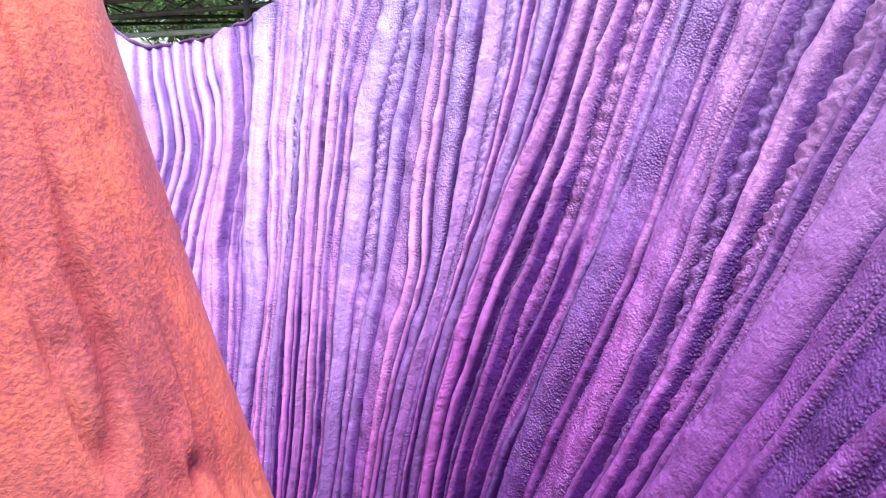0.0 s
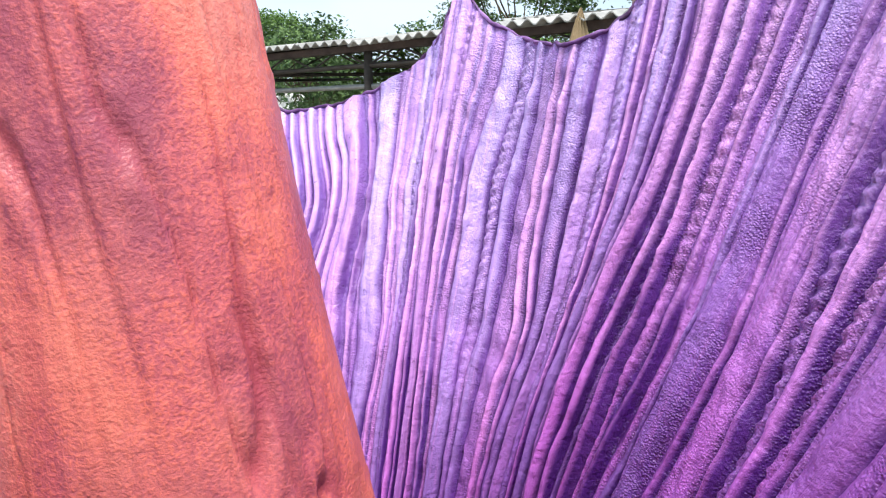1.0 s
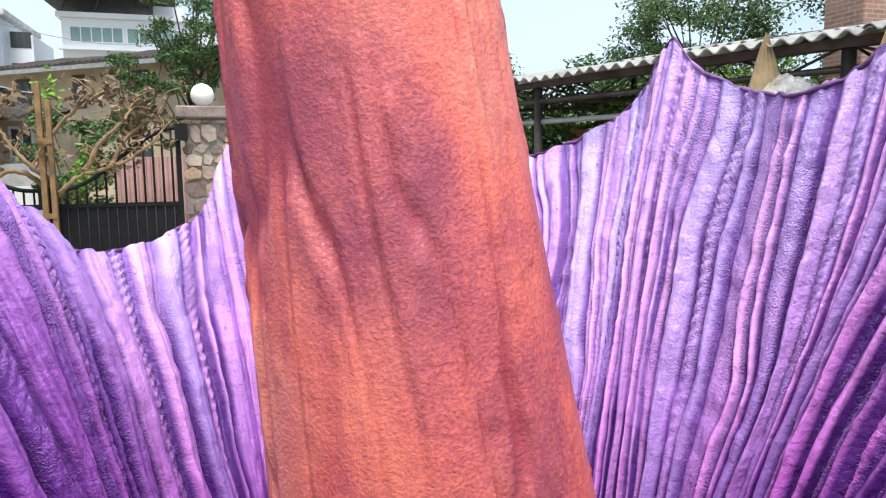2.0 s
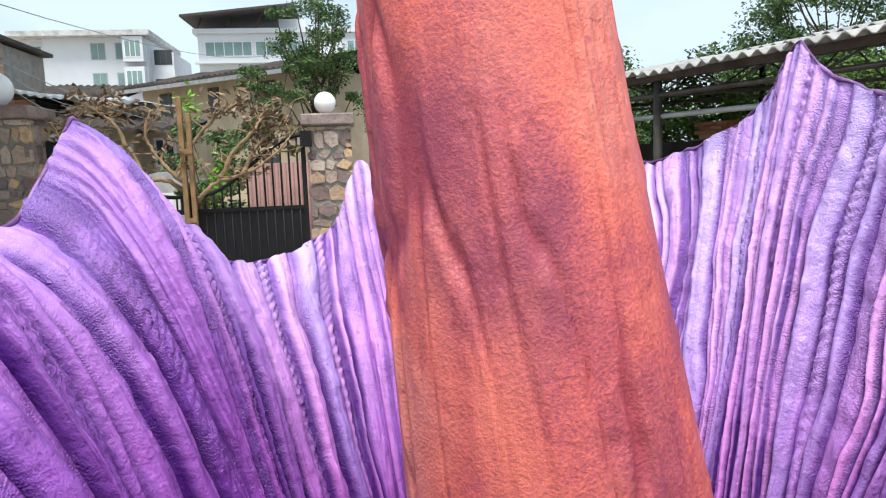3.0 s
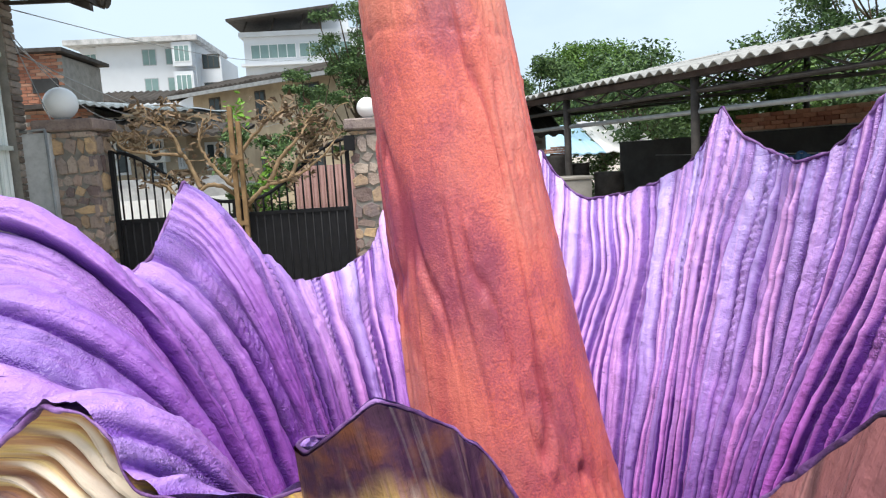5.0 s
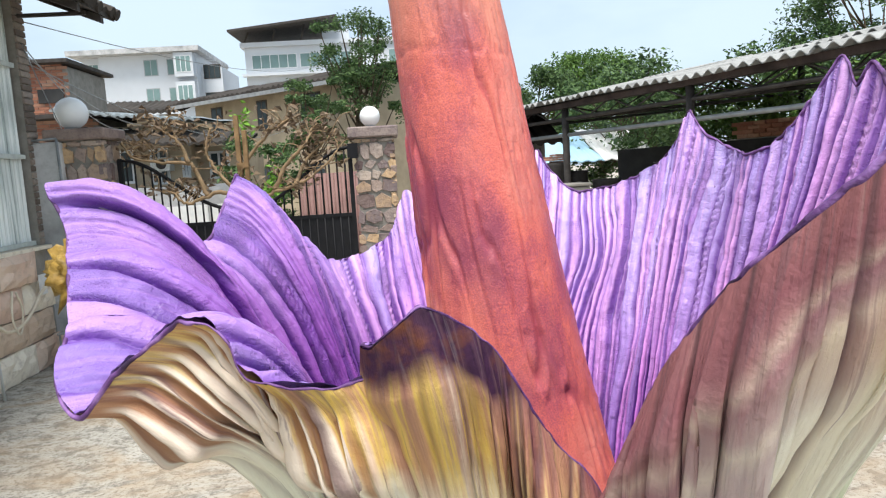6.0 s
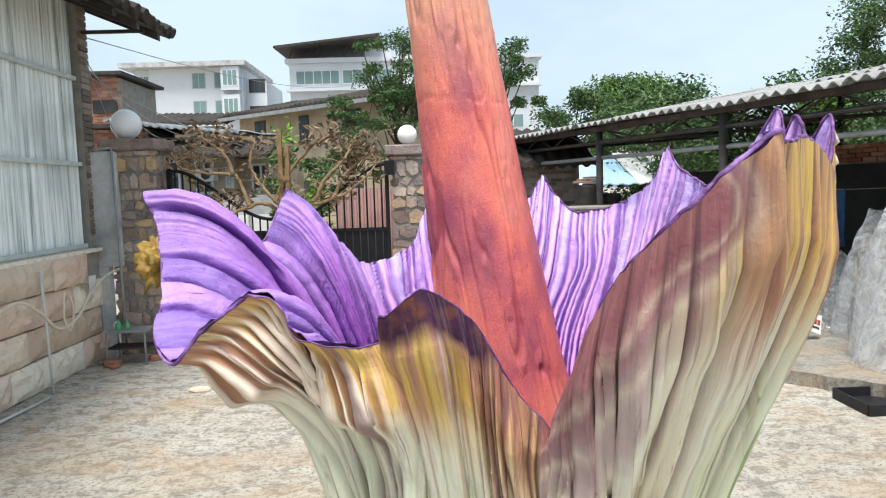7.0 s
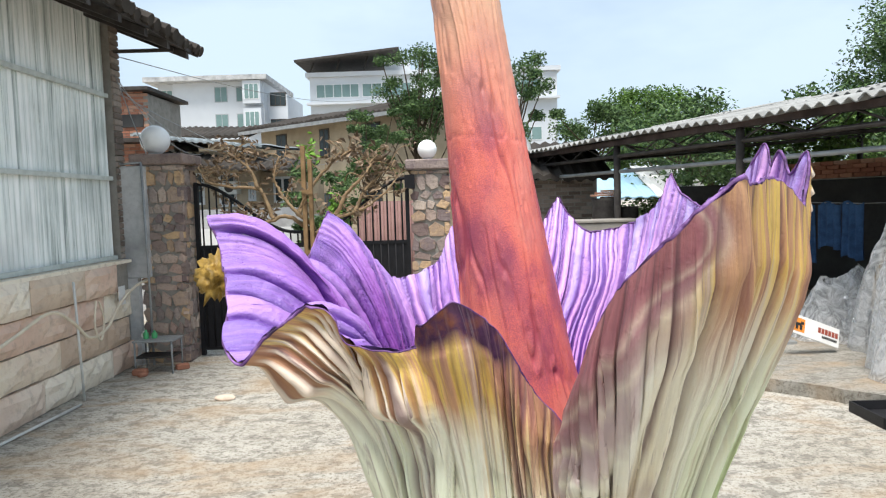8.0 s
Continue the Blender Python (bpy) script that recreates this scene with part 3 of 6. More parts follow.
def build_spathe():
    cols, rows = 2200, 170
    pts, nrm, s, v = spathe_surface(cols, rows, 3)
    length = s[-1]
    sway = Grain(11, 60, 40)
    S, V = np.meshgrid(s, v[:, 0])
    deg = np.degrees(np.unwrap(np.arctan2(pts[-1, :, 1] - AXIS.y, pts[-1, :, 0] - AXIS.x)))
    deg = deg - 360 * np.floor((deg[0] + 180) / 360)
    broad = lambda at: float(np.interp(np.interp(at, s, deg), [-86, -60, -30, 0, 40, 60, 80, 100, 130, 145, 165, 190, 215, 235, 280], [1.9, 1.9, 1.7, 1.25, 1.05, 1.1, 1.5, 1.9, 2.0, 2.6, 3.7, 4.2, 3.6, 2.0, 1.4]))
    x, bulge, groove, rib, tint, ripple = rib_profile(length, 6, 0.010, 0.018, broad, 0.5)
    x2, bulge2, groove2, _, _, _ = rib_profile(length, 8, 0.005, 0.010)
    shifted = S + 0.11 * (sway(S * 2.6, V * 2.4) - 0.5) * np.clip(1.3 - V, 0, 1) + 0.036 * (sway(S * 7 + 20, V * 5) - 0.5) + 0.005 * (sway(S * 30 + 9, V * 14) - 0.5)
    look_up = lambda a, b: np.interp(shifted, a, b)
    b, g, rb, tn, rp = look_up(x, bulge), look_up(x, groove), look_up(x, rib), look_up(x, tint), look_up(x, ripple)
    b2, g2 = look_up(x2, bulge2), look_up(x2, groove2)
    patch = Grain(21, 90, 30)
    deg = np.broadcast_to(deg, S.shape)
    fade = np.clip(V * 3, 0, 1) * np.clip((1 - V) * 7 + 0.45, 0, 1)
    some = np.clip(patch(S * 14, V * 5) * 2.6 - 1.2, 0, 1)
    breaks = np.clip(patch(S * 9 + 50, V * 7) * 2.4 - 0.1, 0.4, 1)
    hatch = 0.010 + 0.002 * np.interp(deg, [60, 90, 130, 150], [0, 1, 1, 0])
    wave = np.sin((V * 0.62 + 0.8 * (shifted - S) + 0.55 * S) * 2 * np.pi / hatch + 5 * patch(S * 30, V * 12)) * rp * np.clip(V * 3.0 - 1.2, 0, 1)
    lumps = Grain(31, 300, 160)
    bumps = Grain(32, 700, 400)
    big = np.interp(deg, [-90, -20, 20, 70, 90, 130, 160, 215, 240], [1.15, 1.05, 1.0, 1.0, 1.05, 1.2, 1.75, 1.75, 1.1])
    relief = fade * big * (0.0088 * b * (0.45 + 0.55 * breaks) - 0.0066 * g * breaks + (0.0012 * b2 - 0.0018 * g2) * (0.15 + some)) + 0.0022 * wave
    relief += 0.010 * (patch(S * 5 + 40, V * 4) - 0.5) + 0.0030 * (lumps(S * 70, V * 40) - 0.5) + 0.0016 * np.clip(bumps(S * 160, V * 95) - 0.72, 0, 1) * 3
    thickness = 0.005 + 0.017 * np.clip((1 - V) * 9, 0, 1)
    relief = np.maximum(relief, -0.5 * thickness)
    inner = pts + nrm * relief[..., None]
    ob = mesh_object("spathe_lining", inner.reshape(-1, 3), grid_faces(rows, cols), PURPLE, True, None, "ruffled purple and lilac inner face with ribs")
    # Light by sector painted in: paler at the back, darker to the right.
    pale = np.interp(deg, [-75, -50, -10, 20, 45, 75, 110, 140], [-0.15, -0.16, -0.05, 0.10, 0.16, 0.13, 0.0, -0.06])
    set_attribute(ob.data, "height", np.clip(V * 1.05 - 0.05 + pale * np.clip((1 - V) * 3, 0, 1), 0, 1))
    # These follow the relief, so rib and groove shading enters the colour too.
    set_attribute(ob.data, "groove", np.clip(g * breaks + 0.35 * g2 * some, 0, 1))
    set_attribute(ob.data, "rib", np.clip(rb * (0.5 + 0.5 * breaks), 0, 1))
    set_attribute(ob.data, "tint", tn)
    # Violet by sector is paint, plus the darkness of shaded petals.
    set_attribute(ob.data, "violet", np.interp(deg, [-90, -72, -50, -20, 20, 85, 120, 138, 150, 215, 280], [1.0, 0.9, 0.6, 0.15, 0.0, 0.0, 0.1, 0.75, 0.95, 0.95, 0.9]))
    add_uv(ob.data, S, V * 0.7)
    under_flower(ob)

    # outer face, a finger's breadth behind
    cols2, rows2 = 1700, 130
    pts2, nrm2, s2, v2 = spathe_surface(cols2, rows2, 3)
    S2, V2 = np.meshgrid(s2, v2[:, 0])
    deg2 = np.interp(S2, s, deg[0])
    x3, bulge3, groove3, _, _, ripple3 = rib_profile(length, 15, 0.026, 0.048)
    sh2 = S2 + 0.05 * (sway(S2 * 4 + 20, V2 * 2.5) - 0.5) + 0.012 * (sway(S2 * 14 + 3, V2 * 6) - 0.5)
    b3, g3, r3 = np.interp(sh2, x3, bulge3), np.interp(sh2, x3, groove3), np.interp(sh2, x3, ripple3)
    x4, bulge4, groove4, _, _, _ = rib_profile(length, 33, 0.008, 0.016)
    b4, g4 = np.interp(sh2, x4, bulge4), np.interp(sh2, x4, groove4)
    thick = 0.005 + 0.017 * np.clip((1 - V2) * 9, 0, 1)
    rim2 = pts2[-1]
    maroon = near(pts2, rim2[(s2 < 0.45)][::11], 0.05)
    lip_line = rim2[(deg2[0] > 242) & (s2 > 0.8 * length)][::10]
    lip = near(pts2, lip_line, 0.065)
    lip_dark = near(pts2, rim2[(deg2[0] > 240.5) & (deg2[0] < 258) & (s2 > 0.8 * length)][::10], 0.055)
    lip_ochre = near(pts2, lip_line, 0.19)
    brim_line = rim2[(deg2[0] > 182) & (deg2[0] < 240)][::11]
    brim, brim_wide = near(pts2, brim_line, 0.055), near(pts2, brim_line, 0.15)
    crown = near(pts2, rim2[(deg2[0] > -74) & (deg2[0] < 20)][::11], 0.33)
    comb = np.sin(S2 * 2 * np.pi / 0.0185 + 2 * patch(S2 * 9, V2 * 3)) * np.clip(brim_wide * 3.2, 0, 1) * (1 - brim) * np.clip((deg2 - 192) / 8, 0, 1) * np.clip((236 - deg2) / 6, 0, 1)
    cross = np.sin(V2 * 0.62 * 2 * np.pi / 0.0185 + 5 * patch(S2 * 9, V2 * 3)) * r3 * crown
    crumple = lumps(S2 * 26, V2 * 22) - 0.5
    below = gap_to(pts2, brim_line)
    sector = np.clip((deg2 - 188) / 14, 0, 1) * np.clip((240 - deg2) / 8, 0, 1)
    roll = sector * (0.024 * np.exp(-(((below - 0.085) / 0.034) ** 2)) - 0.008 * np.exp(-(((below - 0.022) / 0.016) ** 2)) - 0.012 * np.exp(-(((below - 0.175) / 0.045) ** 2)))
    edge_gap = gap_to(pts2, np.vstack([rim2[s2 < 0.42][::4], pts2[::2, 0]]))
    fold = np.clip((0.62 - S2) / 0.2, 0, 1) * (0.0065 * np.sin(edge_gap * 2 * np.pi / 0.062 + 2.0 * patch(S2 * 7, V2 * 5)) * np.clip((edge_gap - 0.035) * 20, 0, 1))
    away = thick + np.clip((1 - V2) * 6, 0, 1) * (0.017 * b3 - 0.008 * g3 + 0.003 * b4 - 0.002 * g4) * (1 - 0.8 * sector * np.clip((0.16 - below) * 12, 0, 1)) + roll + fold + 0.0055 * cross + 0.0060 * comb + 0.0035 * crumple * np.clip((1 - V2) * 8, 0, 1)
    out = pts2 - nrm2 * np.maximum(away, 0.6 * thick)[..., None]
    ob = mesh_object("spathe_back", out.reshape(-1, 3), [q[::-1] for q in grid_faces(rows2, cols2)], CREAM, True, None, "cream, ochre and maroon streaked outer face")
    set_attribute(ob.data, "height", V2)
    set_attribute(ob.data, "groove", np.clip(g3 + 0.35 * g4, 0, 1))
    set_attribute(ob.data, "maroon", np.clip(maroon * 1.3 + 0.5 * lip, 0, 1))
    set_attribute(ob.data, "dark", lip_dark * np.clip((V2 - 0.84) * 12, 0, 1))
    set_attribute(ob.data, "ochre", np.clip(lip_ochre * 0.8 + brim_wide * 0.8 + crown * 1.0, 0, 1))
    set_attribute(ob.data, "comb", np.clip(0.5 + 0.5 * comb + 0.60 * cross * np.clip((deg2 + 76) / 6, 0, 1), 0, 1))
    depth = edge_gap / 0.108
    set_attribute(ob.data, "depth", np.clip(depth, 0, 1))
    set_attribute(ob.data, "band", 0.92 * np.clip((0.72 - S2) / 0.22, 0, 1) * np.clip((1.0 - depth) / 0.3, 0, 1) * (1 - np.clip(1.3 * crown, 0, 1) * np.clip((depth - 0.30) * 5, 0, 1)))
    set_attribute(ob.data, "green", 0.35 + 0.65 * np.clip((deg2 + 72) / 14, 0, 1) * np.clip((150 - deg2) / 40, 0, 1))
    add_uv(ob.data, S2, V2 * 0.7)
    under_flower(ob)

    # rim roll that closes the two faces
    even = np.linspace(0, length, 1400)
    rim_pts = np.stack([np.interp(even, s, (pts - nrm * 0.0022)[-1, :, k]) for k in range(3)], -1)
    uneven = Grain(77, 900, 2)
    vv, ff = tube_data([Vector(p) for p in rim_pts], (np.where(even > 0.86 * length, 0.55, 1.0) * (0.0012 + 0.0018 * uneven(even * 90, 0 * even))).tolist(), 8)
    under_flower(mesh_object("spathe_rim", vv, ff, PURPLE_RIM, True, None, "rough purple rolled rim"))


def rim_material():
    n = Nodes("rough_purple_rim", 0.6)
    col = n.ramp(n.noise(24, 5, 0.65), [(0.35, (0.03, 0.012, 0.04)), (0.5, (0.13, 0.05, 0.18)), (0.66, (0.34, 0.18, 0.46))])
    n.bump(n.noise(160, 4), 0.5, 0.005)
    return n.done(col)


PURPLE_RIM = rim_material()
build_spathe()


def build_spadix():
    rings, sides = 420, 260
    z = np.linspace(0.93, 2.78, rings)
    up = np.clip(z, 1.25, 2.2) - 1.65
    cx = 0.0135 - 0.1288 * up + 0.0107 * up ** 2 - 0.09 * np.clip(z - 2.2, 0, 1)
    r = (0.0762 - 0.0726 * up + 0.0442 * up ** 2) * np.interp(z, [1.25, 2.2, 2.6, 2.74, 2.78], [1, 1, 0.66, 0.36, 0.04])
    a = np.linspace(0, 2 * np.pi, sides, endpoint=False)
    A, Z = np.meshgrid(a, z)
    g1, g2, g3, g4 = Grain(41, 10, 60), Grain(42, 34, 90), Grain(43, 90, 240), Grain(44, 70, 120)
    lean = A / (2 * np.pi) + 0.06 * Z
    coarse = g1(lean * 10, Z * 5) - 0.5
    folds = g2(lean * 34 + 0.8 * g1(lean * 10, Z * 9), Z * 7)
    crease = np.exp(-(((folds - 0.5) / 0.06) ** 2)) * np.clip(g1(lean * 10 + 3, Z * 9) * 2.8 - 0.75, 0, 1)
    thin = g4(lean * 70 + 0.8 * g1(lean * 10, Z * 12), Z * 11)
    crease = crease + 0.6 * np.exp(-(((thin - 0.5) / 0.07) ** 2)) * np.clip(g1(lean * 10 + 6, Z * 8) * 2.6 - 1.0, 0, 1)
    pits = np.clip(g3(lean * 90, Z * 75) - 0.83, 0, 1)
    seam = np.exp(-(((Z - 1.856 - 0.004 * np.sin(2 * A) - 0.006 * (g4(lean * 70, Z * 2) - 0.5)) / 0.0022) ** 2)) * np.clip(g2(lean * 34, Z * 3) * 3 - 1.1, 0, 1)
    nubs = np.clip(g3(lean * 90 + 11, Z * 60) - 0.86, 0, 1)
    lips = np.exp(-(((folds - 0.64) / 0.07) ** 2)) * np.clip(g1(lean * 10 + 3, Z * 9) * 2.8 - 0.75, 0, 1)
    R = r[:, None] * (1 + 0.028 * coarse + 0.03 * (folds - 0.5)) - 0.0036 * crease + 0.0016 * lips - 0.010 * pits + 0.012 * nubs - 0.0018 * seam
    pts = np.stack([cx[:, None] + R * np.cos(A), SPADIX_Y + R * np.sin(A), Z], -1)
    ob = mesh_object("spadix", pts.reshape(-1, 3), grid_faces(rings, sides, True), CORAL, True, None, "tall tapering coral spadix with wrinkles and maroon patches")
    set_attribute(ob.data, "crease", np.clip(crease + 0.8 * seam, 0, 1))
    under_flower(ob)


build_spadix()


def build_stalk():
    """Tube below the petals down to the yard, and the crumpled ochre fold behind the left lobe."""
    rings, sides = 40, 90
    z = np.linspace(0.0, BASE_Z + 0.02, rings)
    r = np.interp(z, [0, 0.15, 0.5, 0.95], [0.24, 0.20, 0.205, 0.215])
    a = np.linspace(0, 2 * np.pi, sides, endpoint=False)
    A, Z = np.meshgrid(a, z)
    R = r[:, None] + 0.008 * np.sin(A * 15 + 2 * Z)
    pts = np.stack([AXIS.x + 0.01 + R * np.cos(A), AXIS.y + R * np.sin(A), Z], -1)
    ob = mesh_object("stalk", pts.reshape(-1, 3), grid_faces(rings, sides, True), CREAM, True, None, "pale green stalk")
    for name, level in (("height", 0.0), ("green", 1.0), ("comb", 0.5)):
        set_attribute(ob.data, name, np.full(rings * sides, level))
    under_flower(ob)
    bm = bmesh.new()
    bmesh.ops.create_icosphere(bm, subdivisions=4, radius=1)
    for q in bm.verts:
        c = q.co.copy()
        k = 0.85 + 0.40 * (noise.noise(c * 2.3) + 0.8 * noise.noise(c * 5.1) + 0.5 * noise.noise(c * 11)) + 0.14 * math.sin(9 * math.atan2(c.y, c.x) + 5 * c.z)
        q.co = Vector((c.x * 0.038 * k, c.y * 0.05 * k, c.z * 0.044 * k))
    bmesh.ops.transform(bm, verts=bm.verts, matrix=pose(-0.515, 0.46, 1.63, 0, 14, 20))
    under_flower(part("curled_fold", bm, GOLD, None, "crumpled ochre underside fold", True))


build_stalk()


# ---- west side: stone wall, glazed workshop ----
WALL_X = -3.65


def stone_block(seed, long, high, deep=0.16):
    """One rough-faced block; its face looks to +x, its near lower corner is the origin."""
    rng = np.random.default_rng(seed)
    ny, nz = 7, 5
    ys, zs = np.linspace(0.008, long - 0.008, ny), np.linspace(0.008, high - 0.008, nz)
    verts, faces = [], []
    for j, zz in enumerate(zs):
        for i, yy in enumerate(ys):
            rimmed = min(i, ny - 1 - i, j, nz - 1 - j)
            verts.append((-0.004 if rimmed == 0 else 0.028 + rng.uniform(-0.016, 0.02), yy + rng.uniform(-0.006, 0.006), zz + rng.uniform(-0.006, 0.006)))
    faces = grid_faces(nz, ny)
    ring = [i for i in range(ny)] + [(j + 1) * ny - 1 for j in range(1, nz)] + [nz * ny - 2 - i for i in range(ny - 1)] + [(nz - 2 - j) * ny for j in range(nz - 2)]
    n = len(verts)
    for i in ring:
        verts.append((-deep, verts[i][1], verts[i][2]))
    for k in range(len(ring)):
        k2 = (k + 1) % len(ring)
        faces.append((ring[k], n + k, n + k2, ring[k2]))
    me = bpy.data.meshes.new("block")
    me.from_pydata(verts, [], faces)
    me.materials.append(SANDSTONE)
    return me


wall = tagged(boxed("wall_west", WALL_X - 0.6, WALL_X - 0.06, -6, 7.02, 0, 1.19, MORTAR), "low retaining wall of rough reddish sandstone blocks", "wall", kind="structure")
rng = random.Random(4)
courses = [(0.0, 0.30), (0.30, 0.29), (0.59, 0.30), (0.89, 0.31)]
block_kinds = [[stone_block(50 + 7 * c + k, 0.52 + 0.13 * k, h) for k in range(4)] for c, (_, h) in enumerate(courses)]
for c, (z0, h) in enumerate(courses):
    y = 2.2 - rng.uniform(0, 0.5)
    while y < 6.55:
        k = rng.randrange(4)
        ob = new("stone_block", block_kinds[c][k])
        ob.parent = wall
        ob.location = (WALL_X - (0.02 if c < 3 else -0.015) + rng.uniform(-0.012, 0.012), y, z0)
        ob.rotation_euler = (0, 0, radians(rng.uniform(-1.2, 1.2)))
        y += 0.52 + 0.13 * k
tagged(boxed("wall_coping", WALL_X - 0.6, WALL_X + 0.005, -6, 7.0, 1.19, 1.225, SANDSTONE), "weathered flat top of the retaining wall", "trim", kind="structure")


def build_workshop():
    shop = thing("workshop", "old workshop with grimy translucent corrugated glazing and ragged tiled eave", "building", (-3.8, 4, 1.22))
    back = Matrix.Translation((3.8, -4, -1.22))

    def own(ob):
        ob.parent = shop
        ob.matrix_parent_inverse = back
        return ob

    # corrugated glazing
    ys = np.arange(-3.0, 6.93, 0.012)
    zs = np.array([1.25, 2.12, 3.03, 4.4])
    Y, Zg = np.meshgrid(ys, zs)
    X = -3.82 + 0.012 * np.sin(Y * 2 * np.pi / 0.075)
    own(mesh_object("glazing", np.stack([X, Y, Zg], -1).reshape(-1, 3), grid_faces(len(zs), len(ys)), SHEET, True, None, "grimy translucent corrugated sheet"))
    for z in (1.255, 2.13, 3.035):
        own(boxed("glazing_bar", -3.80, -3.765, -3, 6.93, z - 0.022, z + 0.022, GLAZING_BAR))
    # Solid block in dark colour replaces the shaded room behind the glazing.
    own(boxed("back_wall", -6.4, -3.95, -3.0, 6.95, 1.2, 4.4, DARK_WALL_AND_SHADE, None, "solid block coloured dark for the shade inside the workshop"))
    # brick pier with its own bricks
    pier = own(boxed("brick_pier", -4.2, -3.745, 6.96, 7.16, 1.22, 3.85, MORTAR))
    me = bpy.data.meshes.new("brick")
    bmk = bmesh.new()
    add_box(bmk, 0, 0.03, 0, 0.19, 0, 0.055, 0.004)
    bmk.to_mesh(me)
    bmk.free()
    me.materials.append(OLD_BRICK)
    for i in range(38):
        ob = new("brick", me)
        ob.parent = pier
        ob.location = (-3.755, 6.965, 1.235 + i * 0.068)
    own(boxed("upper_wall", -4.3, -3.9, 6.9, 7.14, 3.85, 4.3, OLD_BRICK))
    # eave: boards, rafters and broken tiles
    slope = 0.42
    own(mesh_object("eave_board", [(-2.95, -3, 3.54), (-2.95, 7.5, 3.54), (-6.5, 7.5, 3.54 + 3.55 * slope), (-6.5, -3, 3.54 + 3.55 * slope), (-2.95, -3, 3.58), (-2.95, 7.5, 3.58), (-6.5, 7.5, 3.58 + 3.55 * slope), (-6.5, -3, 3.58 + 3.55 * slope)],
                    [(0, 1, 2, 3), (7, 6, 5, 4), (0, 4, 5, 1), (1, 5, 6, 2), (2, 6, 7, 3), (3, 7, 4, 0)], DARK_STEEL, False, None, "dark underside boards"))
    own(boxed("eave_strut", -3.8, -3.06, 7.02, 7.06, 3.52, 3.555, DARK_STEEL))
    for y in np.arange(2.2, 7.45, 0.55):
        own(mesh_object("rafter", [(-2.96, y, 3.46), (-2.96, y + 0.07, 3.46), (-4.4, y + 0.07, 3.46 + 1.44 * slope), (-4.4, y, 3.46 + 1.44 * slope), (-2.96, y, 3.535), (-2.96, y + 0.07, 3.535), (-4.4, y + 0.07, 3.535 + 1.44 * slope), (-4.4, y, 3.535 + 1.44 * slope)],
                        [(3, 2, 1, 0), (4, 5, 6, 7), (0, 1, 5, 4), (1, 2, 6, 5), (2, 3, 7, 6), (3, 0, 4, 7)], DARK_STEEL))
    r = random.Random(9)
    v, f = tube_data([(0, 0, 0), (-0.42, 0, 0.42 * slope)], [0.062, 0.055], 8)
    tile = bpy.data.meshes.new("roof_tile")
    tile.from_pydata([tuple(q) for q in v], [], f)
    tile.materials.append(ROOF_TILE)
    for y in np.arange(2.0, 7.56, 0.105):
        for k in range(2):
            ob = new("roof_tile", tile)
            own(ob)
            ob.location = (-2.90 + r.uniform(-0.05, 0.04) - 0.38 * k, y, 3.60 + 0.38 * k * slope + r.uniform(-0.012, 0.012))
            ob.rotation_euler = (r.uniform(-0.1, 0.1), r.uniform(-0.05, 0.05), r.uniform(-0.06, 0.06))
    return shop


GLAZING_BAR = plain("pale_glazing_bar", (0.58, 0.62, 0.58), 0.5, vary=0.2)
build_workshop()
tagged(boxed("wall_panel", -4.2, -3.47, 7.03, 7.13, 1.0, 2.27, PLASTER_GREY, None, "", 0.012), "bare grey cement panel beside the gate pillar", "wall", kind="structure")
tagged(boxed("wall_panel_base", -3.72, -3.60, 7.03, 7.12, 0, 1.0, PLASTER_GREY), "grey cement return at the end of the stone wall", "wall", kind="structure")


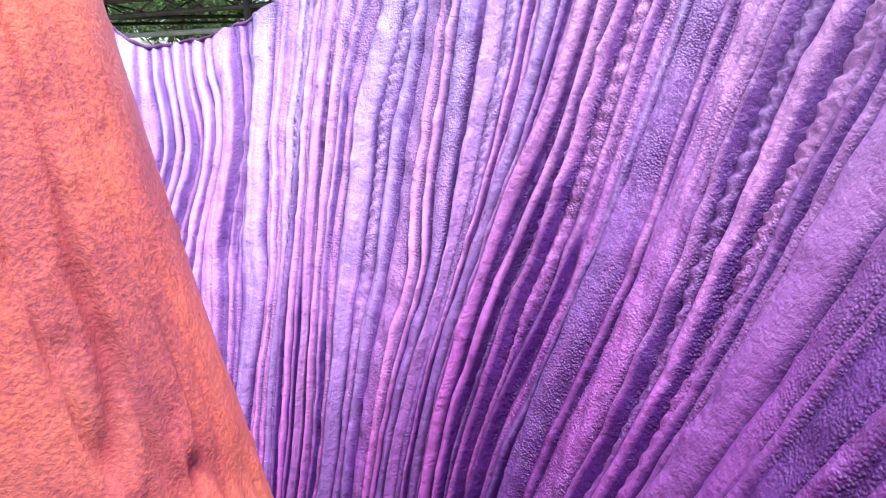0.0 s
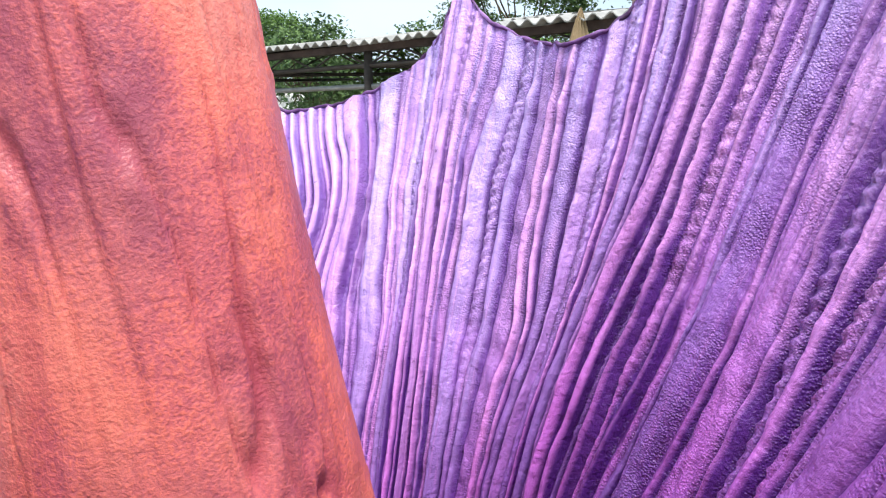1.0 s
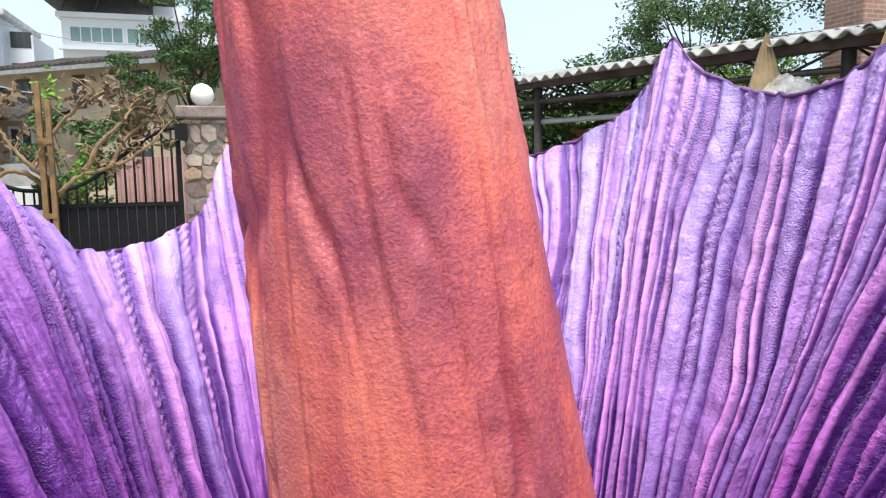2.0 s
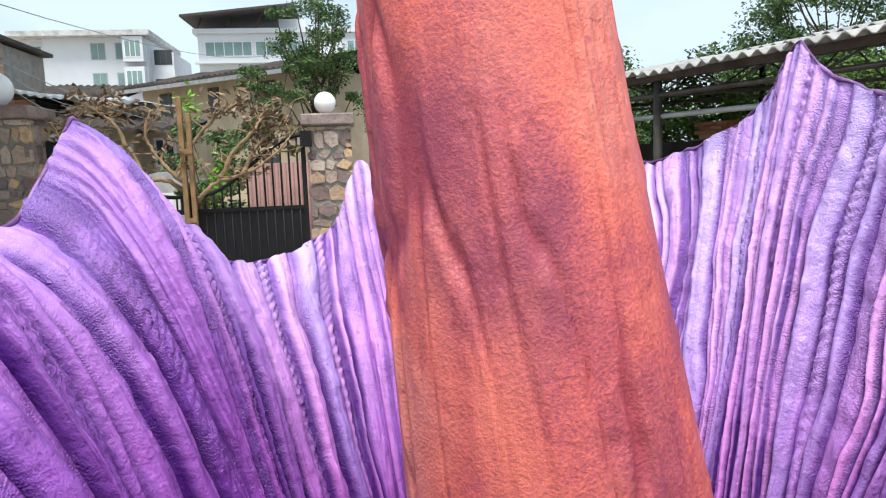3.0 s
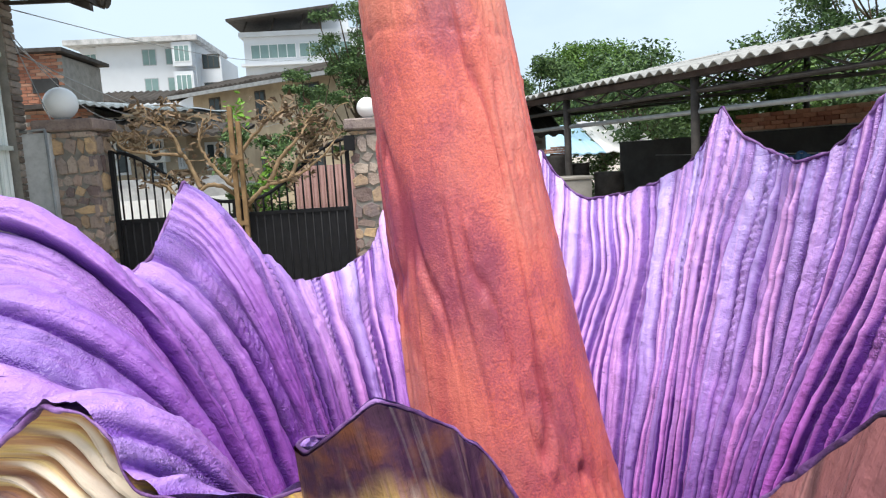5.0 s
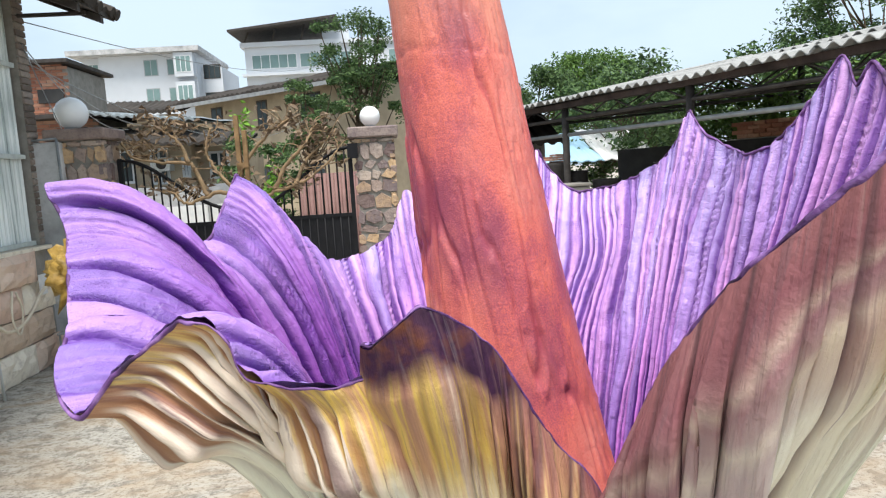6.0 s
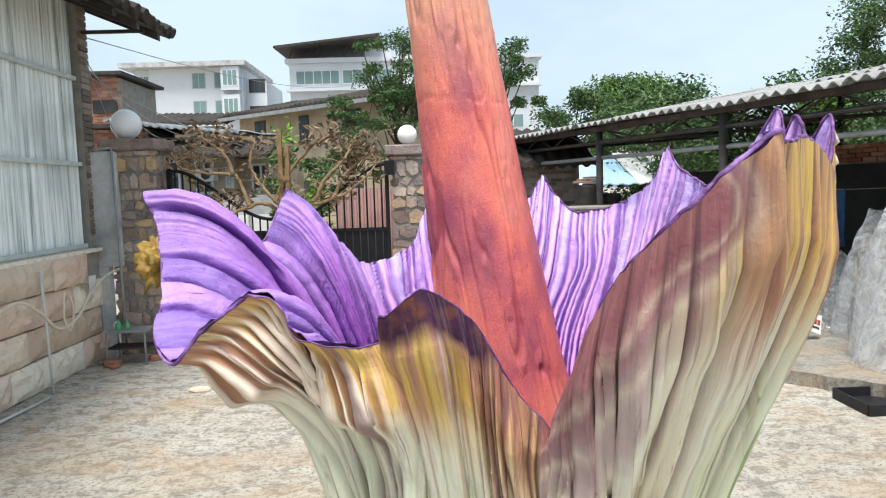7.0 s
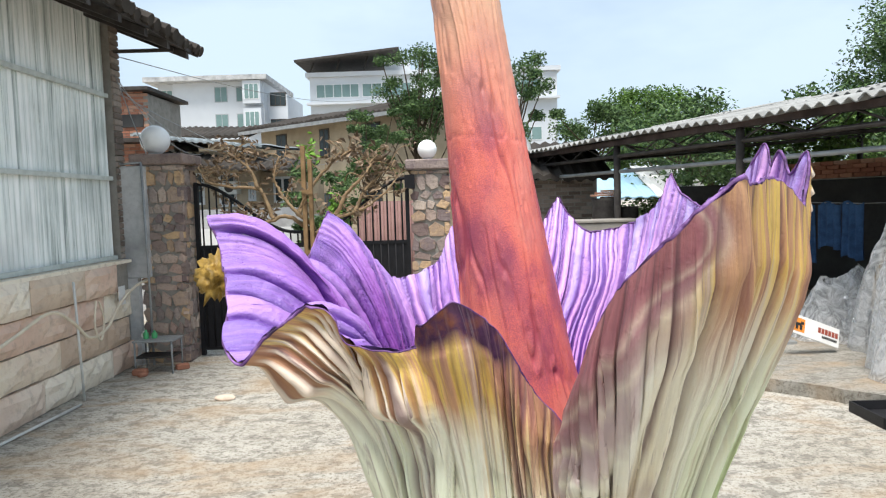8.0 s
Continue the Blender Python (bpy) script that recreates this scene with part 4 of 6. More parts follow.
# ---- gate ----
def clad_pillar(x0, x1, y0, y1, top, label, globe, globe_r, seed):
    pil = thing("gate_pillar", label, "pillar", ((x0 + x1) / 2, (y0 + y1) / 2, 0), group="pillars of the gate")
    inv = Matrix.Translation(pil.location).inverted()

    def own(ob):
        ob.parent = pil
        ob.matrix_parent_inverse = inv
        return ob

    core = own(boxed("core", x0 + 0.03, x1 - 0.03, y0 + 0.03, y1 - 0.03, 0, top - 0.12, MORTAR))
    r = random.Random(seed)
    # irregular facing stones on the south and east faces
    for face in ("south", "east"):
        long = (x1 - x0) if face == "south" else (y1 - y0)
        z = 0.0
        while z < top - 0.16:
            h = r.uniform(0.07, 0.20)
            h = min(h, top - 0.13 - z)
            a = 0.0
            while a < long - 0.02:
                w = min(r.uniform(0.07, 0.24), long - a)
                if long - a - w < 0.06:
                    w = long - a
                n = r.randint(4, 6)
                bmk = bmesh.new()
                ring = []
                for i in range(n):
                    t = 2 * math.pi * (i + r.uniform(-0.2, 0.2)) / n + 0.4
                    px, pz = math.cos(t), math.sin(t)
                    m = max(abs(px), abs(pz)) ** 0.97
                    ring.append(((0.5 + 0.492 * px / m) * w, (0.5 + 0.488 * pz / m) * h))
                d = r.uniform(0.012, 0.034)
                back = [bmk.verts.new((px, 0.03, pz)) for px, pz in ring]
                mid = [bmk.verts.new((px, -d * 0.6, pz)) for px, pz in ring]
                cx, cz = w / 2, h / 2
                front = [bmk.verts.new((cx + (px - cx) * 0.95, -d + r.uniform(-0.004, 0.004), cz + (pz - cz) * 0.94)) for px, pz in ring]
                for i in range(n):
                    j = (i + 1) % n
                    bmk.faces.new((back[i], back[j], mid[j], mid[i]))
                    bmk.faces.new((mid[i], mid[j], front[j], front[i]))
                bmk.faces.new(front)
                bmesh.ops.recalc_face_normals(bmk, faces=bmk.faces)
                ob = own(part("facing_stone", bmk, CLADDING))
                ob.parent = core
                ob.matrix_parent_inverse = Matrix()
                ob.location = (x0 + a, y0 + 0.03, z) if face == "south" else (x1 - 0.03, y0 + a, z)
                ob.rotation_euler = (0, 0, 0 if face == "south" else radians(90))
                a += w
            z += h
    own(boxed("cap", x0 - 0.045, x1 + 0.045, y0 - 0.045, y1 + 0.045, top - 0.12, top, CLADDING, None, "brown stone cap", 0.015))
    lamp = thing("globe_lamp", "white opal globe lamp on the gate pillar", "lamp", (globe[0], globe[1], top), group="globe lamps on the pillars")
    bmk = bmesh.new()
    bmesh.ops.create_uvsphere(bmk, u_segments=40, v_segments=24, radius=globe_r)
    bmesh.ops.translate(bmk, verts=bmk.verts, vec=(0, 0, globe_r + 0.012))
    part("globe", bmk, OPAL, lamp, "", True)
    vv, ff = tube_data([(0, 0, 0), (0, 0, 0.02), (0, 0, 0.035)], [globe_r * 0.55, globe_r * 0.5, globe_r * 0.42], 20)
    mesh_object("base", vv, ff, LIGHT_STEEL, True, lamp)
    return pil


clad_pillar(-3.60, -3.07, 7.10, 7.62, 2.40, "gate pillar clad in mixed brown and ochre field stone", (-3.44, 7.33), 0.168, 2)
clad_pillar(-0.50, -0.03, 7.38, 7.86, 2.27, "slimmer gate pillar clad in mixed field stone", (-0.29, 7.60), 0.115, 5)
boxed("lantern_box", -0.555, -0.44, 7.28, 7.37, 1.93, 2.09, BLACK_IRON)
tagged(bpy.data.objects["lantern_box"], "small black electric box on the gate pillar", "electric box")


def gate_leaf(xa, xb, hinge_left, label):
    """Iron leaf: sheet below, bars above that end on a sagging top rail."""
    y = 7.42
    leaf = thing("iron_gate", label, "gate", ((xa + xb) / 2, y, 0.06), group="leaves of the gate")
    inv = Matrix.Translation(leaf.location).inverted()

    def own(ob):
        ob.parent = leaf
        ob.matrix_parent_inverse = inv
        return ob

    def top(x):
        q = (x - xa) / (xb - xa)
        q = q if hinge_left else 1 - q
        return 2.06 - 0.60 * (0.5 - 0.5 * math.cos(math.pi * min(1, q * 1.08)))

    own(boxed("sheet", xa, xb, y - 0.006, y + 0.006, 0.08, 1.30, BLACK_IRON, None, "solid black sheet"))
    own(boxed("frame_post", xa, xa + 0.045, y - 0.03, y + 0.03, 0.02, top(xa), BLACK_IRON))
    own(boxed("frame_post", xb - 0.045, xb, y - 0.03, y + 0.03, 0.02, top(xb), BLACK_IRON))
    for z in (0.10, 1.31):
        own(boxed("rail", xa, xb, y - 0.02, y + 0.02, z - 0.02, z + 0.02, BLACK_IRON))
    own(tube("top_rail", [(x, y, top(x)) for x in np.linspace(xa, xb, 24)], 0.02, BLACK_IRON))
    n = int((xb - xa) / 0.083)
    for i in range(1, n):
        x = xa + (xb - xa) * i / n
        own(tube("bar", [(x, y, 1.31), (x, y, top(x) - 0.004)], 0.011, BLACK_IRON, sides=6))
        own(tube("corrugation", [(x, y - 0.008, 0.1), (x, y - 0.008, 1.29)], 0.012, BLACK_IRON, sides=5))
    return leaf


gate_leaf(-3.05, -1.76, True, "black iron gate leaf with curved top bars over a solid sheet")
gate_leaf(-1.74, -0.515, False, "black iron gate leaf with curved top bars, closed")
post = thing("rusty_post", "rusty brown square post standing before the gate", "post", (-1.70, 7.33, 0))
boxed("shaft", -0.055, -0.005, -0.03, 0.03, 0, 2.46, RUST, post, "", 0.005)
boxed("shaft", 0.022, 0.070, -0.03, 0.03, 0, 2.30, RUST, post, "", 0.005)
for z in (0.5, 1.2, 1.9):
    boxed("cleat", -0.055, 0.07, -0.04, -0.03, z, z + 0.05, RUST, post)
boxed("hasp", -0.12, -0.05, -0.05, 0.05, 1.12, 1.28, LIGHT_STEEL, post)

# ---- dry climber above the gate ----
def dry_climber():
    vine = thing("dry_climber", "withered climbing tree with pale bent branches and curled dry leaves", "tree", (-1.66, 7.55, 0))
    inv = Matrix.Translation(vine.location).inverted()
    r = random.Random(12)
    front, back = 7.30, 7.56
    arms = [[(-1.66, back, 0.0), (-1.65, back, 0.8), (-1.67, back, 1.45), (-1.80, front, 1.67), (-1.97, front, 1.88), (-2.06, front, 2.08), (-2.0, front, 2.35)],
            [(-1.70, back, 1.45), (-1.92, front, 1.65), (-2.12, front, 1.60), (-2.34, front, 1.55), (-2.45, front, 1.67), (-2.70, back, 1.72)],
            [(-2.10, front, 1.62), (-2.17, front, 1.83), (-2.26, front, 1.98), (-2.53, front, 2.00), (-2.84, front, 2.08), (-2.95, front, 2.25)],
            [(-1.66, back, 1.40), (-1.58, front, 1.47), (-1.38, front, 1.62), (-1.15, front, 1.67), (-0.87, front, 1.83), (-0.66, front, 2.02)],
            [(-1.38, front, 1.62), (-1.24, front, 1.88), (-1.01, front, 2.11), (-0.95, back, 2.3)],
            [(-2.26, front, 1.98), (-2.36, front, 2.22), (-2.52, front, 2.35)],
            [(-1.15, front, 1.67), (-1.02, back, 1.95), (-0.75, back, 2.2)],
            [(-1.80, front, 1.67), (-1.72, back, 1.95), (-1.45, back, 2.25), (-1.2, back, 2.42)]]
    tips = []

    def own(ob):
        ob.parent, ob.matrix_parent_inverse = vine, inv
        return ob

    for k, arm in enumerate(arms):
        line = smooth_line(arm, 6)
        line += np.array([[r.uniform(-0.010, 0.010) for _ in range(3)] for _ in line])
        own(tube("branch", line, list(np.linspace(0.036 if k == 0 else 0.027, 0.009, len(line))), DRY_WOOD, sides=8))
        for _ in range(15):
            p = line[r.randrange(len(line) // 2, len(line))]
            q = p + np.array([r.uniform(-0.28, 0.28), r.uniform(-0.05, 0.35), r.uniform(-0.06, 0.26)])
            m = (p + q) / 2 + np.array([r.uniform(-0.07, 0.07), r.uniform(-0.03, 0.05), r.uniform(-0.04, 0.09)])
            own(tube("twig", smooth_line([p, m, q], 4), 0.006, DRY_WOOD, sides=5))
            tips += [q, m, (q + m) / 2]
    verts, faces = [], []
    for _ in range(620):
        c = np.array(tips[r.randrange(len(tips))]) + np.array([r.gauss(0, 0.06), r.gauss(0, 0.07), r.gauss(0, 0.05)])
        add_leaf(verts, faces, c, r.uniform(0.03, 0.065), r, True)
    ob = own(mesh_object("dry_leaves", verts, faces, LEAF_DRY, False, None, "curled brown leaves"))
    ob["kind"] = "stuff"
    verts, faces = [], []
    for _ in range(240):
        c = np.array(r.choice([(-1.48, 7.75, 1.62), (-1.55, 7.75, 1.5), (-1.72, 7.7, 2.40), (-1.45, 7.8, 1.72)])) + np.array([r.gauss(0, 0.06), r.gauss(0, 0.07), r.gauss(0, 0.09)])
        add_leaf(verts, faces, c, r.uniform(0.025, 0.05), r, False)
    ob = own(mesh_object("fresh_leaves", verts, faces, LEAF_FRESH, False, None, "a tuft of fresh green leaves"))
    ob["kind"] = "stuff"


def add_leaf(verts, faces, c, size, r, curled):
    """A small pointed leaf of two folded halves."""
    a, b, t = r.uniform(0, 6.28), r.uniform(-0.9, 0.9), r.uniform(0, 6.28)
    along = np.array([math.cos(a) * math.cos(b), math.sin(a) * math.cos(b), math.sin(b)])
    side = np.cross(along, [math.cos(t), math.sin(t), 0.5])
    side /= np.linalg.norm(side) + 1e-6
    up = np.cross(side, along) * (0.5 if curled else 0.15)
    n = len(verts)
    verts += [c - along * size, c + side * size * 0.45 + up * size, c + along * size, c - side * size * 0.45 + up * size]
    faces += [(n, n + 1, n + 2), (n, n + 2, n + 3)]


dry_climber()


# ---- trees ----
def tree(label, at, height, spread, leaves, size, material, seed, lean=(0, 0), low=0.3, clumps=26, group=""):
    """Tapered trunk, forking limbs, and a crown of leaves gathered in uneven clumps."""
    r = random.Random(seed)
    ob = thing("tree", label, "tree", at, group=group)
    runs, heads = [], []
    top = Vector((lean[0], lean[1], height * 0.72))
    trunk = smooth_line([(0, 0, 0), (lean[0] * 0.2, lean[1] * 0.2, height * 0.25), (lean[0] * 0.6, lean[1] * 0.6, height * 0.5), tuple(top)], 5)
    runs.append((trunk, list(np.linspace(height * 0.028, height * 0.008, len(trunk)))))
    for k in range(clumps):
        p = trunk[r.randrange(len(trunk) // 2, len(trunk))]
        a = r.uniform(0, 6.28)
        d = spread * math.sqrt(r.random())
        z = height * (low + (1 - low) * r.random() ** 0.8)
        q = np.array([lean[0] + d * math.cos(a) * (1.05 - 0.45 * abs(z / height - 0.6)), lean[1] + d * math.sin(a), z])
        m = (np.array(p) + q) / 2 + np.array([0, 0, -0.06 * height * r.random()])
        runs.append((smooth_line([p, m, q], 4), list(np.linspace(height * 0.006, height * 0.002, 9))))
        heads.append((q, spread * r.uniform(0.14, 0.32)))
    tubes("trunk", runs, BARK, ob, "", 6)
    verts, faces = [], []
    for _ in range(leaves):
        q, w = heads[r.randrange(len(heads))]
        c = q + np.array([max(-1.5, min(1.5, r.gauss(0, 0.8))) * w * k for k in (0.72, 0.72, 0.48)])
        add_leaf(verts, faces, c, size * r.uniform(0.5, 1.15), r, False)
    crown = mesh_object("crown", verts, faces, material, False, ob, "leafy crown")
    return ob


tree("tall green tree behind the gate houses", (1.75, 18.5, 0), 5.6, 1.2, 14000, 0.055, LEAF_A, 1, (0, 0), 0.45, 34)
tree("slender green tree rising over the tiled roof", (-0.85, 18.4, 0), 5.75, 1.05, 12000, 0.05, LEAF_A, 2, (0.05, 0), 0.6, 34)
tree("small green tree leaning over the tiled roof", (-2.1, 17.0, 0), 4.15, 0.85, 8000, 0.045, LEAF_A, 22, (0.2, 0), 0.5, 24)
tree("round leafy tree behind the shed", (8.9, 29, 0), 6.2, 2.0, 22000, 0.085, LEAF_B, 3, (0, 0), 0.3, 50)
tree("dark leafy tree behind the shed", (5.6, 27, 0), 5.2, 1.9, 16000, 0.085, LEAF_A, 4, (0, 0), 0.3, 40)
tree("dark leafy tree behind the shed", (12.0, 31, 0), 5.0, 2.6, 16000, 0.09, LEAF_A, 14, (0, 0), 0.3, 40)
tree("large spreading tree over the shed roof", (12.9, 17.5, 0), 6.6, 2.4, 26000, 0.07, LEAF_A, 5, (0, 0), 0.3, 56)
tree("large spreading tree beyond the shed", (17.5, 14.5, 0), 7.0, 2.9, 22000, 0.08, LEAF_A, 6, (0, 0), 0.25, 50)
tree("bright bush behind the shed posts", (7.3, 13.2, 0), 3.2, 1.5, 9000, 0.06, LEAF_B, 7, (0, 0), 0.2, 34)
tree("bright bush behind the shed posts", (10.2, 11.5, 0), 3.3, 1.7, 9000, 0.06, LEAF_B, 8, (0, 0), 0.2, 34)
tree("dark bush behind the shed posts", (9.2, 15.2, 0), 4.0, 2.1, 12000, 0.075, LEAF_A, 9, (0, 0), 0.15, 38)
tree("dark bush behind the shed posts", (13.2, 10.0, 0), 4.1, 2.1, 12000, 0.075, LEAF_A, 10, (0, 0), 0.15, 38)
tree("dark bush behind the shed posts", (6.2, 17.5, 0), 4.1, 1.9, 10000, 0.075, LEAF_A, 19, (0, 0), 0.15, 36)
tree("shrub between the houses behind the gate", (-2.1, 10.6, 0), 2.35, 0.75, 6000, 0.045, LEAF_A, 11, (0, 0), 0.25, 24)
tree("low green tree beside the brick hut", (-7.75, 18.6, 0), 3.95, 0.5, 2500, 0.05, LEAF_B, 12, (0, 0), 0.5, 12)


# ---- houses beyond the gate ----
def window_unit(parent, x0, x1, y, z0, z1, pane, frame, bars=1, deep=0.12, inv=None):
    win = boxed("window", x0, x1, y - 0.02, y + deep, z0, z1, frame)
    win.parent = parent
    win.matrix_parent_inverse = inv
    n = bars + 1
    w = (x1 - x0 - 0.05 * (n + 1)) / n
    for i in range(n):
        a = x0 + 0.05 + i * (w + 0.05)
        p = boxed("pane", a, a + w, y - 0.028, y - 0.012, z0 + 0.05, z1 - 0.05, pane)
        p.parent = win


FRAME_WHITE = plain("white_window_frame", (0.70, 0.72, 0.72), 0.5, vary=0.1)
FRAME_GREY = plain("grey_window_frame", (0.40, 0.42, 0.43), 0.5, vary=0.1)
FRAME_DARK = plain("dark_window_frame", (0.09, 0.075, 0.06), 0.7, vary=0.3)


def house(name, label, x0, x1, y0, y1, top, wall_material):
    ob = thing(name, label, "building", ((x0 + x1) / 2, (y0 + y1) / 2, 0))
    inv = Matrix.Translation(ob.location).inverted()
    w = boxed("wall", x0, x1, y0, y1, 0, top, wall_material, None, "", 0.02)
    w.parent, w.matrix_parent_inverse = ob, inv
    return ob, inv


def gable_slope(parent, inv, x0, x1, y0, z0, y1, z1, material, thick=0.12, name="roof", waves=0.3, amp=0.03, drop=0.0):
    """A roof slope of real corrugations or tile rows, running in x."""
    xs = np.linspace(x0, x1, max(8, int((x1 - x0) / waves * 4)))
    rows = np.linspace(0, 1, 14)
    X, Q = np.meshgrid(xs, rows)
    wob = 0.02 * np.sin(X * 1.7) + 0.012 * np.sin(X * 5.1 + Q * 9)
    Z = z0 + (z1 - z0) * Q + amp * np.sin(X * 2 * np.pi / waves) + 0.02 * (Q * 13 % 1.0) + wob - drop * (X - x0)
    Y = y0 + (y1 - y0) * Q
    top = np.stack([X, Y, Z], -1).reshape(-1, 3)
    low = top - np.array([0, 0, thick])
    n = len(top)
    faces = grid_faces(14, len(xs)) + [tuple(i + n for i in q[::-1]) for q in grid_faces(14, len(xs))]
    c = len(xs)
    faces += [(i + 1, i, i + n, i + 1 + n) for i in range(c - 1)]
    faces += [(13 * c + i, 13 * c + i + 1, 13 * c + i + 1 + n, 13 * c + i + n) for i in range(c - 1)]
    ob = mesh_object(name, top.tolist() + low.tolist(), faces, material)
    ob.parent, ob.matrix_parent_inverse = parent, inv
    return ob


def turned(ob, at, angle):
    """Swing a house that was built at the world's corner to its place."""
    ob.location, ob.rotation_euler = at, (0, 0, radians(angle))


ob, inv = house("tiled_house", "long faded ochre house with sagging dark tiled roof", 0, 7.6, 0.7, 5.0, 4.62, OCHRE_WALL)
inv = Matrix.Translation(ob.location).inverted()
gable_slope(ob, inv, -0.4, 8.0, 0.0, 4.62, 2.4, 5.20, ROOF_TILE, 0.10, "roof", 0.24, 0.03)
gable_slope(ob, inv, -0.4, 8.0, 5.6, 4.52, 2.4, 5.20, ROOF_TILE, 0.10, "roof", 0.24, 0.03)
b = boxed("fascia", -0.4, 8.0, -0.03, 0.03, 4.42, 4.54, LIGHT_STEEL)
b.parent, b.matrix_parent_inverse = ob, inv
for x, w in ((0.9, 0.6), (3.25, 0.5), (5.3, 0.85)):
    window_unit(ob, x, x + w, 0.7, 3.40, 4.38, WINDOW_DARK, FRAME_DARK, 1, 0.1, inv)
    window_unit(ob, x, x + w, 0.7, 1.2, 2.2, WINDOW_DARK, FRAME_DARK, 1, 0.1, inv)
centre = Vector(ob.location)
turned(ob, Vector((-7.33, 24.8, 0)) + Matrix.Rotation(radians(-38.6), 3, "Z") @ centre, -38.6)

ob, inv = house("back_house", "low brown-roofed house behind the tin shack", -11.2, -7.6, 25.6, 29.0, 4.35, OCHRE_WALL)
gable_slope(ob, inv, -11.6, -7.2, 25.0, 4.47, 27.4, 5.05, ROOF_TILE, 0.12, "roof", 0.24, 0.03)
for x in (-10.4, -9.0):
    window_unit(ob, x, x + 0.7, 25.6, 2.7, 3.6, WINDOW_DARK, FRAME_DARK, 1, 0.1, inv)

ob, inv = house("tin_shack", "patched lean-to with corrugated tin roof and grey balcony", -6.0, -3.95, 13.6, 17.0, 2.95, OCHRE_WALL)
gable_slope(ob, inv, -6.3, -3.7, 13.1, 3.30, 16.8, 3.50, GREY_TIN, 0.05, "roof", 0.16, 0.02, 0.11)
gable_slope(ob, inv, -5.9, -3.1, 12.7, 2.72, 13.6, 2.98, ROOF_TILE, 0.05, "awning", 0.16, 0.02, 0.085)
gable_slope(ob, inv, -4.3, -2.9, 13.3, 2.62, 15.0, 2.86, ROOF_TILE, 0.06, "lower_roof", 0.16, 0.02, 0.06)
b = boxed("side_room", -3.95, -3.0, 13.9, 16.0, 0, 2.5, OCHRE_WALL)
b.parent, b.matrix_parent_inverse = ob, inv
for x, w, z0, z1 in ((-5.55, 0.5, 1.85, 2.5), (-4.75, 0.36, 1.8, 2.5), (-4.15, 0.16, 1.9, 2.3)):
    window_unit(ob, x, x + w, 13.6, z0, z1, WINDOW_DARK, FRAME_WHITE, 1, 0.1, inv)
window_unit(ob, -3.7, -3.3, 13.9, 1.85, 2.4, WINDOW_DARK, FRAME_WHITE, 1, 0.1, inv)
b = boxed("balcony", -5.3, -3.1, 13.05, 13.58, 1.35, 1.75, PLASTER_GREY, None, "", 0.01)
b.parent, b.matrix_parent_inverse = ob, inv
ac = thing("air_conditioner", "white outdoor air conditioner unit on the shack wall", "air conditioner", (-4.45, 13.42, 2.05))
boxed("case", -0.16, 0.16, -0.13, 0.17, 0, 0.26, WHITE_PLASTIC, ac, "", 0.01)
vv, ff = tube_data([(0.0, -0.135, 0.13), (0.0, -0.128, 0.13)], [0.095, 0.095], 20)
mesh_object("fan_grille", vv, ff, DARK_STEEL, False, ac)

ob, inv = house("brick_hut", "unfinished red brick hut with dark flat roof", -8.6, -7.1, 15.9, 18.0, 4.55, MORTAR)
brick_me = bpy.data.meshes.new("brick")
bmk = bmesh.new()
add_box(bmk, 0, 0.225, -0.02, 0.0, 0, 0.062, 0.004)
bmk.to_mesh(brick_me)
bmk.free()
brick_me.materials.append(BRICK)
hut_wall = ob.children[0]
for row in range(17):
    for col in range(7):
        x = -8.6 + col * 0.237 + (0.11 if row % 2 else 0.0)
        if x > -7.3:
            continue
        q = new("brick", brick_me)
        q.parent = hut_wall
        q.location = (x, 15.9, 3.40 + row * 0.072)
b = boxed("roof", -8.9, -6.95, 15.6, 18.2, 4.585, 4.665, DARK_STEEL)
b.parent, b.matrix_parent_inverse = ob, inv
b = boxed("roof_rim", -8.9, -7.9, 15.55, 18.2, 4.668, 4.74, ROOF_TILE)
b.parent, b.matrix_parent_inverse = ob, inv
# No hole is cut: a dark box shows the shade of the opening.
b = boxed("opening", -7.75, -7.2, 15.84, 16.0, 3.75, 4.05, DARK_WALL_AND_SHADE)
b.parent, b.matrix_parent_inverse = ob, inv
ob, inv = house("brick_store", "low red brick store with a dark slab roof", -7.05, -5.75, 13.95, 15.4, 3.18, MORTAR)
store_wall = ob.children[0]
for row in range(13):
    for col in range(6):
        x = -7.05 + col * 0.237 + (0.11 if row % 2 else 0.0)
        if x > -5.96:
            continue
        q = new("brick", brick_me)
        q.parent = store_wall
        q.location = (x, 13.95, 2.25 + row * 0.072)
b = boxed("roof", -7.3, -5.6, 13.6, 15.6, 3.185, 3.27, DARK_STEEL)
b.parent, b.matrix_parent_inverse = ob, inv

